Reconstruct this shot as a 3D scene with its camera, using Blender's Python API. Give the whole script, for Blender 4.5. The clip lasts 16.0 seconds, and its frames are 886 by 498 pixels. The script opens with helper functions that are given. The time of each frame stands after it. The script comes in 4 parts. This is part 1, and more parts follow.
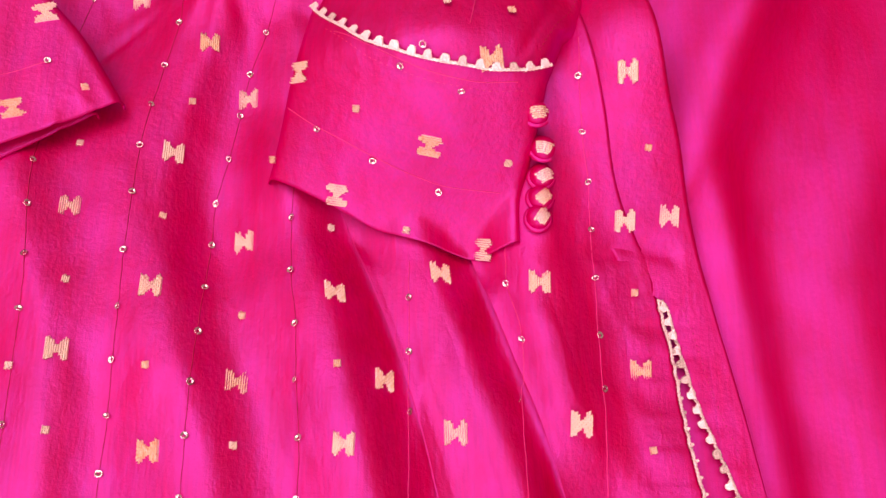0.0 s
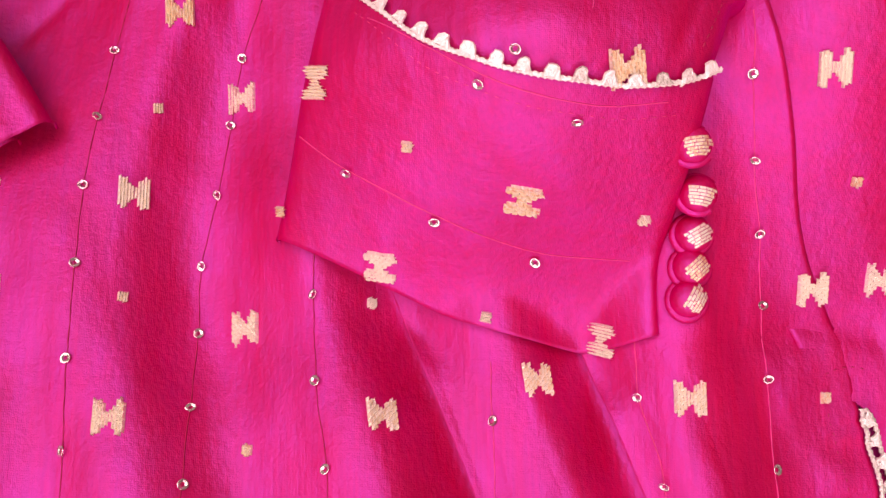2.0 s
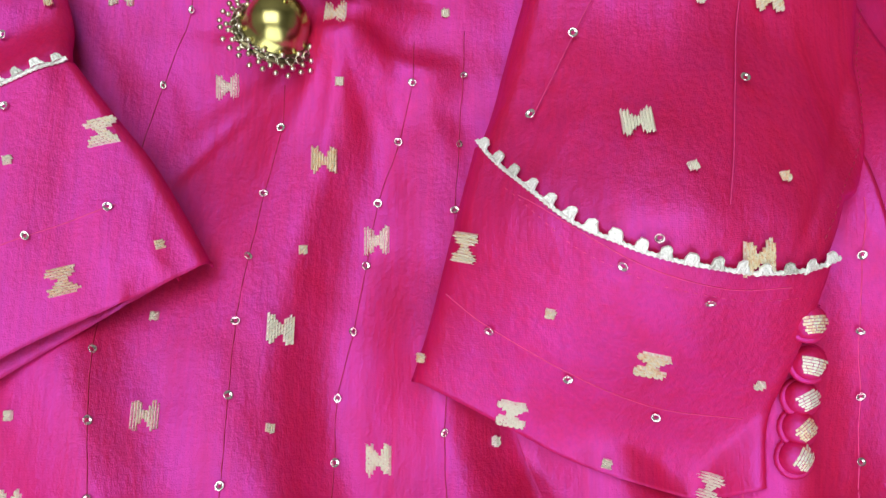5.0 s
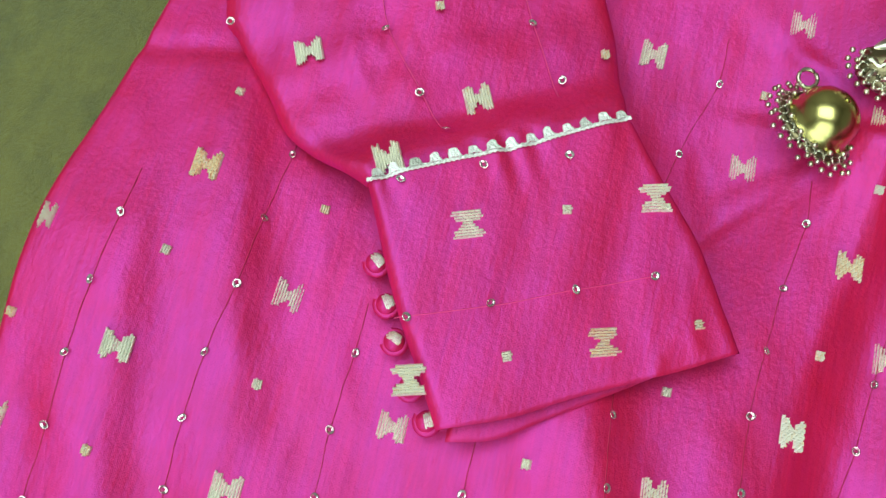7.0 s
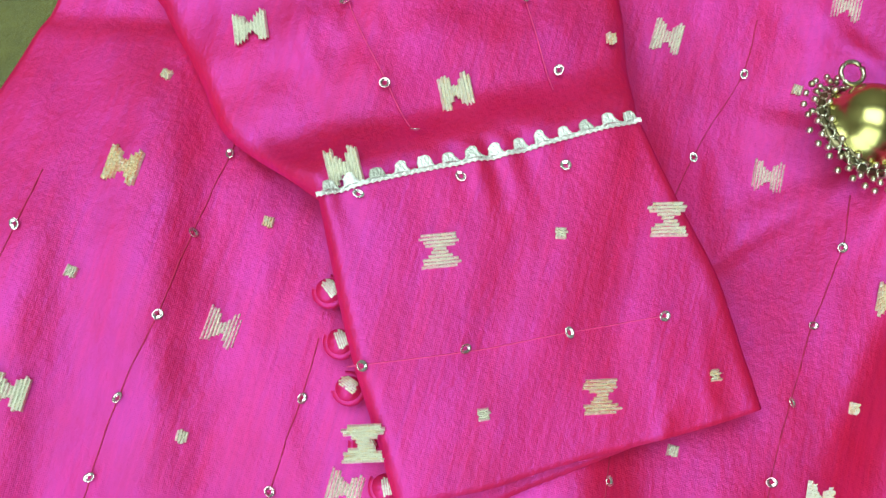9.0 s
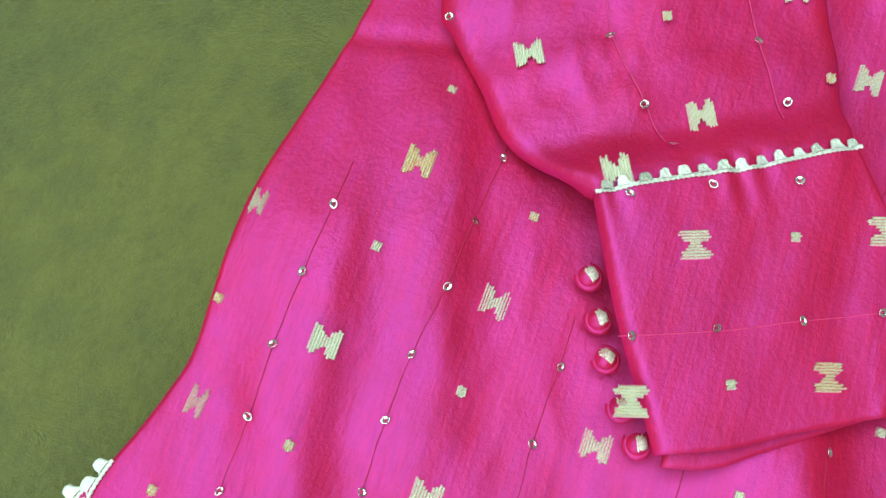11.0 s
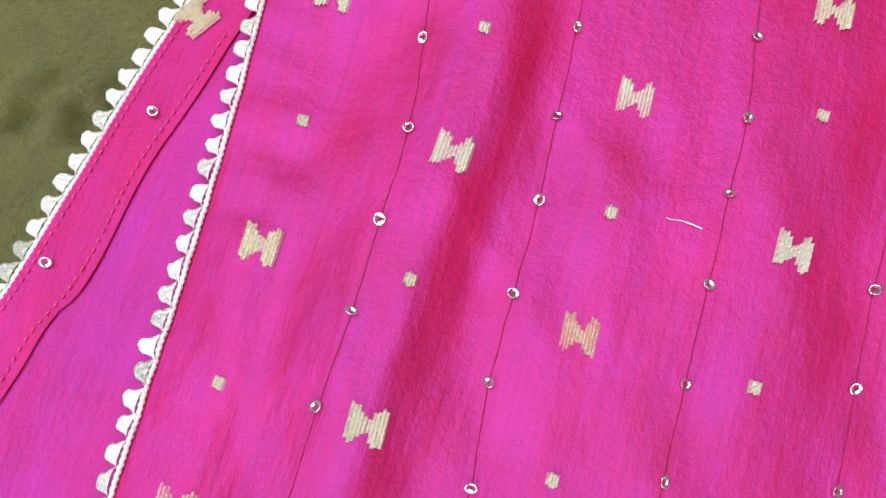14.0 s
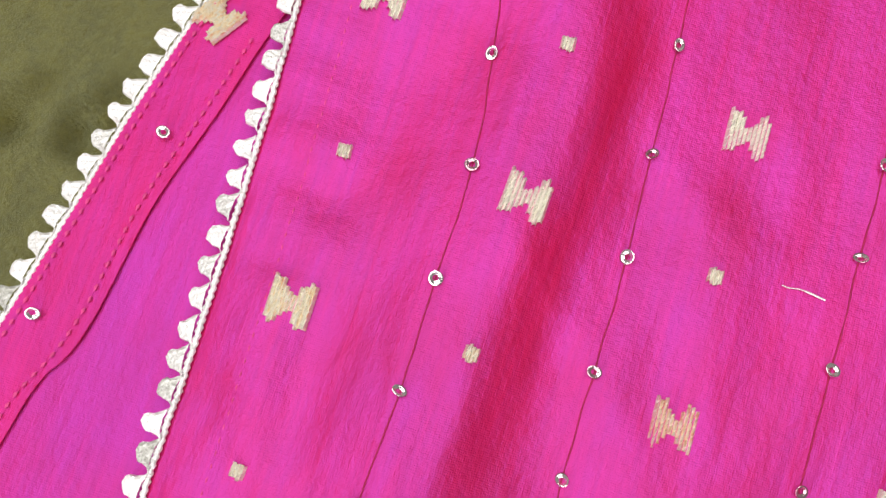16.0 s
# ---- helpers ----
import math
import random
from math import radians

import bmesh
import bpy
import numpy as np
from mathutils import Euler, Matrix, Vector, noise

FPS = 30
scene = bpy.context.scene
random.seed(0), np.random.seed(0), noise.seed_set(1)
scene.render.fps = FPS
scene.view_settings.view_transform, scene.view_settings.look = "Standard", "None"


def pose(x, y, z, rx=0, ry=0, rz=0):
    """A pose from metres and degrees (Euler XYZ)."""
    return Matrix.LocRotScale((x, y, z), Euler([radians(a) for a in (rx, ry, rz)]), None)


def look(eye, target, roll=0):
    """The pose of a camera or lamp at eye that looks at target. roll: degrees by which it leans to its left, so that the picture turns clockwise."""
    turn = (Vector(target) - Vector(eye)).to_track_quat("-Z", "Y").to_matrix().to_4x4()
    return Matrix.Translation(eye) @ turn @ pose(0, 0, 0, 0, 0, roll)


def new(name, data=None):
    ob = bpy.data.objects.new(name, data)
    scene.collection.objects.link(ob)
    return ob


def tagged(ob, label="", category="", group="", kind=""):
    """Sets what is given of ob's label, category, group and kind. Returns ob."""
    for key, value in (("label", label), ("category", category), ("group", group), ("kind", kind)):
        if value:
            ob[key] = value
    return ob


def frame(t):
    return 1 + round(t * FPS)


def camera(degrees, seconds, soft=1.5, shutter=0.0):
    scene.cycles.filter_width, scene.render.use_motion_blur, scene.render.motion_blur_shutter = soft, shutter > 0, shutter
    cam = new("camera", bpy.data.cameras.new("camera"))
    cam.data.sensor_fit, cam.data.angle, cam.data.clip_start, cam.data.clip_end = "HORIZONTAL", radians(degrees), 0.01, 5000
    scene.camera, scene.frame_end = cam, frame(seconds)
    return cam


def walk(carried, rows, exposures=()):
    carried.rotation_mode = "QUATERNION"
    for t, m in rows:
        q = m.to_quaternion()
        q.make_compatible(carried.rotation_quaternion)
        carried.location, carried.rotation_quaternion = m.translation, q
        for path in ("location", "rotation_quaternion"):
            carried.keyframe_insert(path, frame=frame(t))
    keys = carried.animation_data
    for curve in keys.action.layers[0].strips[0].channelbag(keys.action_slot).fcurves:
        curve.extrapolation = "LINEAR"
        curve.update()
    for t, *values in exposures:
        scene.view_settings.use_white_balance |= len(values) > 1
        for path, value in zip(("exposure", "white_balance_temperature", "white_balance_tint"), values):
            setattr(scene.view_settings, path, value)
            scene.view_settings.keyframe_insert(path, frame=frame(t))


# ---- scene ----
# ---- camera and its path: seconds, eye, target, roll ----
cam = camera(50.0, 16.0, soft=1.5)
PATH = [
    (0, (-0.003, -0.014, 0.343), (0.101, 0.709, -1.519), 8.1),
    (0.5, (-0.01, 0.022, 0.325), (0.136, 0.677, -1.559), 12.5),
    (1, (-0.017, 0.051, 0.297), (0.111, 0.585, -1.626), 13.8),
    (1.5, (-0.013, 0.076, 0.27), (0.09, 0.484, -1.685), 13.7),
    (2, (-0.015, 0.094, 0.246), (0.036, 0.492, -1.713), 6.1),
    (2.5, (-0.009, 0.112, 0.234), (0.02, 0.482, -1.731), 2.2),
    (3, (-0.007, 0.119, 0.224), (0.017, 0.448, -1.749), 1.7),
    (3.2, (-0.007, 0.12, 0.221), (0.029, 0.437, -1.753), 3.7),
    (5.3, (-0.071, 0.119, 0.283), (-0.03, 0.635, -1.649), 7.0),
    (5.5, (-0.088, 0.117, 0.288), (-0.038, 0.659, -1.636), 8.6),
    (6, (-0.135, 0.107, 0.298), (-0.113, 0.698, -1.612), 7.9),
    (6.5, (-0.164, 0.108, 0.293), (-0.266, 0.701, -1.614), 0.7),
    (7, (-0.178, 0.12, 0.272), (-0.346, 0.617, -1.658), -4.6),
    (7.5, (-0.18, 0.142, 0.251), (-0.331, 0.589, -1.693), -4.4),
    (8, (-0.184, 0.149, 0.235), (-0.321, 0.551, -1.719), -3.8),
    (8.2, (-0.183, 0.153, 0.23), (-0.299, 0.533, -1.73), -2.0),
    (10.3, (-0.202, 0.152, 0.242), (-0.298, 0.546, -1.716), 2.6),
    (10.5, (-0.214, 0.145, 0.254), (-0.356, 0.575, -1.694), -0.9),
    (11, (-0.233, 0.11, 0.267), (-0.437, 0.586, -1.664), -4.6),
    (11.2, (-0.243, 0.087, 0.264), (-0.421, 0.57, -1.668), -1.6),
    (11.5, (-0.247, 0.058, 0.252), (-0.342, 0.548, -1.685), 6.2),
    (12, (-0.247, 0.013, 0.234), (-0.387, 0.581, -1.679), 1.7),
    (12.5, (-0.252, -0.002, 0.218), (-0.385, 0.512, -1.71), 0.3),
    (13, (-0.251, -0.021, 0.205), (-0.394, 0.467, -1.729), -1.6),
    (13.5, (-0.255, -0.034, 0.202), (-0.41, 0.391, -1.746), -4.8),
    (14, (-0.255, -0.04, 0.201), (-0.413, 0.366, -1.751), -5.5),
    (14.5, (-0.255, -0.038, 0.199), (-0.397, 0.354, -1.757), -4.3),
    (15, (-0.265, -0.032, 0.192), (-0.424, 0.325, -1.77), -8.0),
    (15.5, (-0.272, -0.03, 0.179), (-0.453, 0.287, -1.787), -12.3),
    (16, (-0.274, -0.017, 0.17), (-0.42, 0.293, -1.8), -7.6),
]
EXPOSURES = [(0, -0.36, 9300, 95), (1.5, -0.36, 9300, 95), (2.4, -0.36, 7200, 34), (3.2, -0.36, 6700, 24), (5.3, -0.43, 6000, 0), (7.5, -0.40, 5800, -18), (8.5, -0.28, 5700, -18), (10.5, -0.22, 5800, -24), (11.4, -0.36, 5600, -32), (12.2, -0.52, 5700, -14), (13.5, -0.42, 6000, 6), (16, -0.40, 6500, 14)]
walk(cam, [(t, look(eye, target, roll)) for t, eye, target, roll in PATH], EXPOSURES)

# ---- light: dim sky, an unseen south window and an added overhead fill, beige room ----
world = bpy.data.worlds.new("sky")
scene.world = world
world.use_nodes = True
sky = world.node_tree.nodes.new("ShaderNodeTexSky")
sky.sky_type, sky.sun_disc = "NISHITA", False
sky.sun_elevation, sky.sun_rotation = radians(40), radians(200)
world.node_tree.links.new(sky.outputs[0], world.node_tree.nodes["Background"].inputs[0])
world.node_tree.nodes["Background"].inputs[1].default_value = 0.1

GROUND = -0.022
ROOM = (-2.4, 1.9, -1.3, 1.9, 2.5)          # x0, x1, y0, y1, ceiling
WIN = (-1.15, 0.55, 0.25, 2.0)               # x0, x1, z0, z1 of the unseen opening in the south wall

OVERHEAD = (-0.75, 0.30, 2.3, 1.7)             # x, y, width, depth of the overhead fill added under the ceiling

def area_lamp(name, eye, target, w, d, watts, color):
    lamp = bpy.data.lights.new(name, "AREA")
    lamp.shape, lamp.size, lamp.size_y, lamp.energy, lamp.color = "RECTANGLE", w, d, watts, color
    new(name, lamp).matrix_world = look(eye, target)

# unseen window, placed low in the south to brighten the cuffs that face it
area_lamp("unseen_window_light", ((WIN[0] + WIN[1]) / 2, ROOM[2] - 0.02, (WIN[2] + WIN[3]) / 2), ((WIN[0] + WIN[1]) / 2 + 0.1, 0.6, 0.5), WIN[1] - WIN[0], WIN[3] - WIN[2], 27, (1.0, 0.97, 0.94))
# broad overhead fill, added so that flat silk shows its sheen
area_lamp("overhead_fill", (OVERHEAD[0], OVERHEAD[1], ROOM[4] - 0.04), (OVERHEAD[0], OVERHEAD[1] + 0.001, 0), OVERHEAD[2], OVERHEAD[3], 69, (1.0, 0.98, 0.96))

# ---- materials ----
def node_mat(name):
    m = bpy.data.materials.new(name)
    m.use_nodes = True
    nt = m.node_tree
    return m, nt, nt.nodes["Principled BSDF"], nt.nodes["Material Output"]

def add(nt, kind, **inputs):
    n = nt.nodes.new(kind)
    for k, v in inputs.items():
        n.inputs[k.replace("_", " ")].default_value = v
    return n

def ramp(nt, src, stops):
    r = nt.nodes.new("ShaderNodeValToRGB")
    while len(r.color_ramp.elements) < len(stops):
        r.color_ramp.elements.new(0.5)
    for e, (p, c) in zip(r.color_ramp.elements, stops):
        e.position, e.color = p, (*c, 1)
    nt.links.new(src, r.inputs[0])
    return r.outputs[0]

def coords(nt, scale):
    tc = nt.nodes.new("ShaderNodeTexCoord")
    mp = nt.nodes.new("ShaderNodeMapping")
    mp.inputs["Scale"].default_value = scale
    nt.links.new(tc.outputs["Object"], mp.inputs[0])
    return mp.outputs[0]

def noise_tex(nt, vec, scale, detail=3.0, rough=0.5):
    n = add(nt, "ShaderNodeTexNoise", Scale=scale, Detail=detail, Roughness=rough)
    nt.links.new(vec, n.inputs["Vector"])
    return n.outputs["Fac"]

def bump(nt, height, strength, distance, normal=None):
    b = add(nt, "ShaderNodeBump", Strength=strength, Distance=distance)
    nt.links.new(height, b.inputs["Height"])
    if normal:
        nt.links.new(normal, b.inputs["Normal"])
    return b.outputs[0]

def silk(name, warp_a, warp_b, sheen, gloss, rough, slub=1.0, turn=0.0):
    """Shot silk: a red warp with a violet-pink lustre, slubs along the warp, fine weave."""
    m, nt, _, out = node_mat(name)
    L = nt.links.new
    v = coords(nt, (1, 1, 1))
    streak_v = coords(nt, (1, 0.04, 1))
    if turn:
        for n in nt.nodes:
            if n.type == "MAPPING":
                n.inputs["Rotation"].default_value = (0, 0, turn)
    streak = noise_tex(nt, streak_v, 900, 2)
    broad = noise_tex(nt, v, 28, 3)
    mixf = add(nt, "ShaderNodeMath")
    mixf.operation = "ADD"
    L(streak, mixf.inputs[0]); L(broad, mixf.inputs[1])
    half = add(nt, "ShaderNodeMath"); half.operation = "MULTIPLY"; half.inputs[1].default_value = 0.5
    L(mixf.outputs[0], half.inputs[0])
    col = ramp(nt, half.outputs[0], [(0.40, warp_a), (0.60, warp_b)])
    weave_x = add(nt, "ShaderNodeTexWave", Scale=760.0, Distortion=3.5, Detail=2.0)
    weave_x.wave_type = "BANDS"
    L(v, weave_x.inputs["Vector"])
    weave_y = add(nt, "ShaderNodeTexWave", Scale=760.0, Distortion=3.5, Detail=2.0)
    weave_y.bands_direction = "Y"
    L(v, weave_y.inputs["Vector"])
    wv = add(nt, "ShaderNodeMath"); wv.operation = "ADD"
    L(weave_x.outputs["Fac"], wv.inputs[0]); L(weave_y.outputs["Fac"], wv.inputs[1])
    n1 = bump(nt, wv.outputs[0], 0.20, 0.00008)
    n2 = bump(nt, streak, 0.28 * slub, 0.0003, n1)
    n25 = bump(nt, noise_tex(nt, coords(nt, (1, 0.45, 1)), 75, 4, 0.6), 0.17 * slub, 0.0030, n2)
    n3 = bump(nt, noise_tex(nt, v, 420, 4, 0.7), 0.34 * slub, 0.0009, n25)
    d = add(nt, "ShaderNodeBsdfDiffuse", Roughness=0.3)
    L(col, d.inputs["Color"]); L(n3, d.inputs["Normal"])
    g = nt.nodes.new("ShaderNodeBsdfAnisotropic")
    bands = noise_tex(nt, coords(nt, (1, 0.07, 1)), 160, 4, 0.65)
    cloud = noise_tex(nt, v, 55, 4, 0.6)
    tone = add(nt, "ShaderNodeMath"); tone.operation = "MULTIPLY"
    L(bands, tone.inputs[0]); L(cloud, tone.inputs[1])
    warm, cool = (sheen[0], sheen[1] * 0.94, sheen[2] * 0.88), (sheen[0], sheen[1] * 1.10, sheen[2] * 1.16)
    L(ramp(nt, tone.outputs[0], [(0.14, warm), (0.34, cool)]), g.inputs["Color"])
    g.inputs["Roughness"].default_value = rough
    L(n3, g.inputs["Normal"])
    mx = add(nt, "ShaderNodeMixShader", Fac=gloss)
    L(d.outputs[0], mx.inputs[1]); L(g.outputs[0], mx.inputs[2])
    L(mx.outputs[0], out.inputs["Surface"])
    return m

def metal(name, a, b, rough, scale=600.0, metallic=1.0, strength=0.4):
    m, nt, p, out = node_mat(name)
    v = coords(nt, (1, 1, 1))
    info = nt.nodes.new("ShaderNodeObjectInfo")
    n = noise_tex(nt, v, scale, 2)
    mix = add(nt, "ShaderNodeMath"); mix.operation = "MULTIPLY_ADD"; mix.inputs[1].default_value = 0.5
    nt.links.new(info.outputs["Random"], mix.inputs[0]); 
    h2 = add(nt, "ShaderNodeMath"); h2.operation = "MULTIPLY"; h2.inputs[1].default_value = 0.5
    nt.links.new(n, h2.inputs[0]); nt.links.new(h2.outputs[0], mix.inputs[2])
    nt.links.new(ramp(nt, mix.outputs[0], [(0.22, a), (0.5, b)]), p.inputs["Base Color"])
    p.inputs["Metallic"].default_value, p.inputs["Roughness"].default_value = metallic, rough
    nt.links.new(bump(nt, n, strength, 0.0004), p.inputs["Normal"])
    return m

SILK = silk("pink_shot_silk", (0.64, 0.003, 0.010), (0.78, 0.006, 0.024), (0.50, 0.125, 0.74), 0.35, 0.54)
PLAIN = silk("plain_pink_satin", (0.62, 0.003, 0.012), (0.72, 0.005, 0.024), (0.52, 0.11, 0.70), 0.35, 0.56, 0.4)
# same warp as SILK, with a slightly weaker and less violet lustre
FACING_SILK = silk("facing_pink_silk", (0.64, 0.003, 0.010), (0.78, 0.006, 0.024), (0.54, 0.11, 0.66), 0.31, 0.54)
INSIDE = silk("violet_pink_silk_inside", (0.60, 0.003, 0.020), (0.72, 0.006, 0.05), (0.48, 0.12, 0.76), 0.36, 0.54)
def zari():
    m, nt, p, out = node_mat("gold_zari_thread")
    speck = noise_tex(nt, coords(nt, (1, 0.35, 1)), 1300, 2, 0.7)
    info = nt.nodes.new("ShaderNodeObjectInfo")
    k = add(nt, "ShaderNodeMath"); k.operation = "MULTIPLY_ADD"; k.inputs[1].default_value = 0.32
    nt.links.new(info.outputs["Random"], k.inputs[0])
    nt.links.new(speck, k.inputs[2])
    nt.links.new(ramp(nt, k.outputs[0], [(0.34, (0.84, 0.42, 0.28)), (0.48, (0.98, 0.84, 0.58)), (0.64, (1.0, 0.98, 0.88))]), p.inputs["Base Color"])
    p.inputs["Metallic"].default_value, p.inputs["Roughness"].default_value = 0.35, 0.34
    tw = add(nt, "ShaderNodeTexWave", Scale=2200.0, Distortion=1.0)
    tw.bands_direction = "Y"
    nt.links.new(coords(nt, (1, 1, 1)), tw.inputs["Vector"])
    nt.links.new(bump(nt, tw.outputs["Fac"], 0.5, 0.0001), p.inputs["Normal"])
    return m

GOLD = zari()
SILVER = metal("silver_lace", (0.46, 0.47, 0.40), (1.0, 1.0, 0.97), 0.36, 1500, 0.3, 0.9)
# the pink end of the ramp paints in the cloth's reflection on some sequins
SEQUIN = metal("clear_silver_sequin", (0.70, 0.36, 0.46), (0.95, 0.93, 0.93), 0.12, 500, 0.85, 0.25)
BRASS = metal("antique_brass", (0.40, 0.34, 0.08), (0.58, 0.52, 0.19), 0.25, 120, 1.0, 0.12)
PEWTER = metal("oxidised_silver_beads", (0.45, 0.40, 0.27), (0.80, 0.76, 0.60), 0.28, 300)
DARK_METAL = metal("blackened_metal", (0.10, 0.085, 0.05), (0.25, 0.21, 0.12), 0.4, 300)

def plain(name, color, rough, metallic=0.0):
    m, nt, p, out = node_mat(name)
    v = coords(nt, (1, 1, 1))
    n = noise_tex(nt, v, 400, 3)
    c = Vector(color)
    nt.links.new(ramp(nt, n, [(0.3, tuple(c * 0.8)), (0.7, tuple(c * 1.1))]), p.inputs["Base Color"])
    p.inputs["Roughness"].default_value, p.inputs["Metallic"].default_value = rough, metallic
    nt.links.new(bump(nt, n, 0.3, 0.0005), p.inputs["Normal"])
    return m

THREAD = plain("pink_thread", (0.78, 0.05, 0.26), 0.5)
THREAD_DARK = plain("dark_red_thread", (0.42, 0.008, 0.08), 0.7)
RED_STONE = plain("red_enamel", (0.35, 0.03, 0.01), 0.2)
TEAL_STONE = plain("teal_enamel", (0.01, 0.11, 0.12), 0.2)
# tone of the unseen room, kept dull so that steep folds reflect little
WALL = plain("unseen_wall_beige", (0.30, 0.285, 0.26), 0.8)

def velvet():
    m, nt, p, out = node_mat("olive_velvet")
    v = coords(nt, (1, 1, 1))
    broad = noise_tex(nt, v, 9, 4, 0.6)
    pile = noise_tex(nt, coords(nt, (1, 1.3, 1)), 620, 5, 0.8)
    mid = noise_tex(nt, coords(nt, (1.4, 1, 1)), 70, 4, 0.7)
    s1 = add(nt, "ShaderNodeMath"); s1.operation = "ADD"
    s2 = add(nt, "ShaderNodeMath"); s2.operation = "MULTIPLY_ADD"; s2.inputs[1].default_value = 0.8
    nt.links.new(broad, s1.inputs[0]); nt.links.new(mid, s1.inputs[1])
    nt.links.new(pile, s2.inputs[0]); nt.links.new(s1.outputs[0], s2.inputs[2])
    h = add(nt, "ShaderNodeMath"); h.operation = "MULTIPLY"; h.inputs[1].default_value = 0.36
    nt.links.new(s2.outputs[0], h.inputs[0])
    nt.links.new(ramp(nt, h.outputs[0], [(0.38, (0.085, 0.074, 0.004)), (0.58, (0.275, 0.235, 0.018))]), p.inputs["Base Color"])
    p.inputs["Roughness"].default_value = 0.9
    p.inputs["Sheen Weight"].default_value = 0.65
    p.inputs["Sheen Roughness"].default_value = 0.4
    p.inputs["Sheen Tint"].default_value = (0.72, 0.78, 0.42, 1)
    b = bump(nt, pile, 1.0, 0.0036)
    nt.links.new(bump(nt, mid, 0.15, 0.002, b), p.inputs["Normal"])
    return m

VELVET = velvet()

# ---- helpers of this scene ----
def mesh_of(name, verts, faces, smooth=True):
    me = bpy.data.meshes.new(name)
    me.from_pydata([tuple(v) for v in verts], [], faces)
    if smooth:
        me.polygons.foreach_set("use_smooth", [True] * len(me.polygons))
    me.update()
    return me

def from_bm(name, bm, smooth=True):
    me = bpy.data.meshes.new(name)
    bm.to_mesh(me)
    bm.free()
    if smooth:
        me.polygons.foreach_set("use_smooth", [True] * len(me.polygons))
    return me

def part(name, me, material, parent, label="", m=None):
    if isinstance(me, bmesh.types.BMesh):
        me = from_bm(name, me)
    if material and not me.materials:
        me.materials.append(material)
    ob = new(name, me)
    ob.parent = parent
    if m is not None:
        ob.matrix_local = m
    return tagged(ob, label) if label else ob

def smooth01(u):
    u = min(1.0, max(0.0, u))
    return u * u * (3 - 2 * u)

def along(points, y):
    """x of a smooth line given as (y, x) from low to high y."""
    if y <= points[0][0]:
        return points[0][1]
    if y >= points[-1][0]:
        return points[-1][1]
    i = 0
    while y > points[i + 1][0]:
        i += 1
    (y0, x0), (y1, x1) = points[i], points[i + 1]
    h = y1 - y0
    slope = (x1 - x0) / h
    before = (x0 - points[i - 1][1]) / (y0 - points[i - 1][0]) if i else slope
    after = (points[i + 2][1] - x1) / (points[i + 2][0] - y1) if i + 2 < len(points) else slope
    m0, m1, t = (before + slope) / 2, (slope + after) / 2, (y - y0) / h
    return x0 * (1 + 2 * t) * (1 - t) ** 2 + h * m0 * t * (1 - t) ** 2 + x1 * t * t * (3 - 2 * t) + h * m1 * t * t * (t - 1)

def resample(points, n):
    """n + 1 points at even steps along a smooth line through the points."""
    P = [Vector(p) for p in points]
    fine = []
    for i in range(len(P) - 1):
        p0, p1, p2, p3 = P[max(i - 1, 0)], P[i], P[i + 1], P[min(i + 2, len(P) - 1)]
        for k in range(12):
            t = k / 12
            fine.append(0.5 * (2 * p1 + (p2 - p0) * t + (2 * p0 - 5 * p1 + 4 * p2 - p3) * t * t + (3 * p1 - p0 - 3 * p2 + p3) * t ** 3))
    fine.append(P[-1])
    d = [0.0]
    for a, b in zip(fine, fine[1:]):
        d.append(d[-1] + (b - a).length)
    out, j = [], 0
    for k in range(n + 1):
        s = d[-1] * k / n
        while j < len(d) - 2 and d[j + 1] < s:
            j += 1
        f = 0 if d[j + 1] == d[j] else (s - d[j]) / (d[j + 1] - d[j])
        out.append(fine[j].lerp(fine[j + 1], min(1, max(0, f))))
    return out

def length_of(points):
    pts = resample(points, 60)
    return sum((b - a).length for a, b in zip(pts, pts[1:]))

def cm(*pairs):
    return [(x / 100, y / 100) for x, y in pairs]

# ---- the lie of the cloth: soft swells and folds ----
def creases(x, y, seed, scale=26.0, amp=0.0012):
    """Crushed silk: sharp-crested soft dents, longer along the warp, gathered in patches."""
    u, w = x * scale + 0.35 * y * scale, y * scale * 0.55 - 0.25 * x * scale
    ridge = 1 - abs(noise.noise((u, w, seed))) * 2.2
    ridge2 = 1 - abs(noise.noise((u * 2.3 + 4, w * 2.1, seed + 5))) * 2.2
    patch_of = smooth01(0.5 + 1.6 * noise.noise((x * 9, y * 9, seed + 2)))
    return amp * patch_of * (max(0.0, ridge) ** 3 + 0.45 * max(0.0, ridge2) ** 3)

def hill(x, y, cx, cy, sx, sy):
    return math.exp(-((x - cx) / sx) ** 2 - ((y - cy) / sy) ** 2)

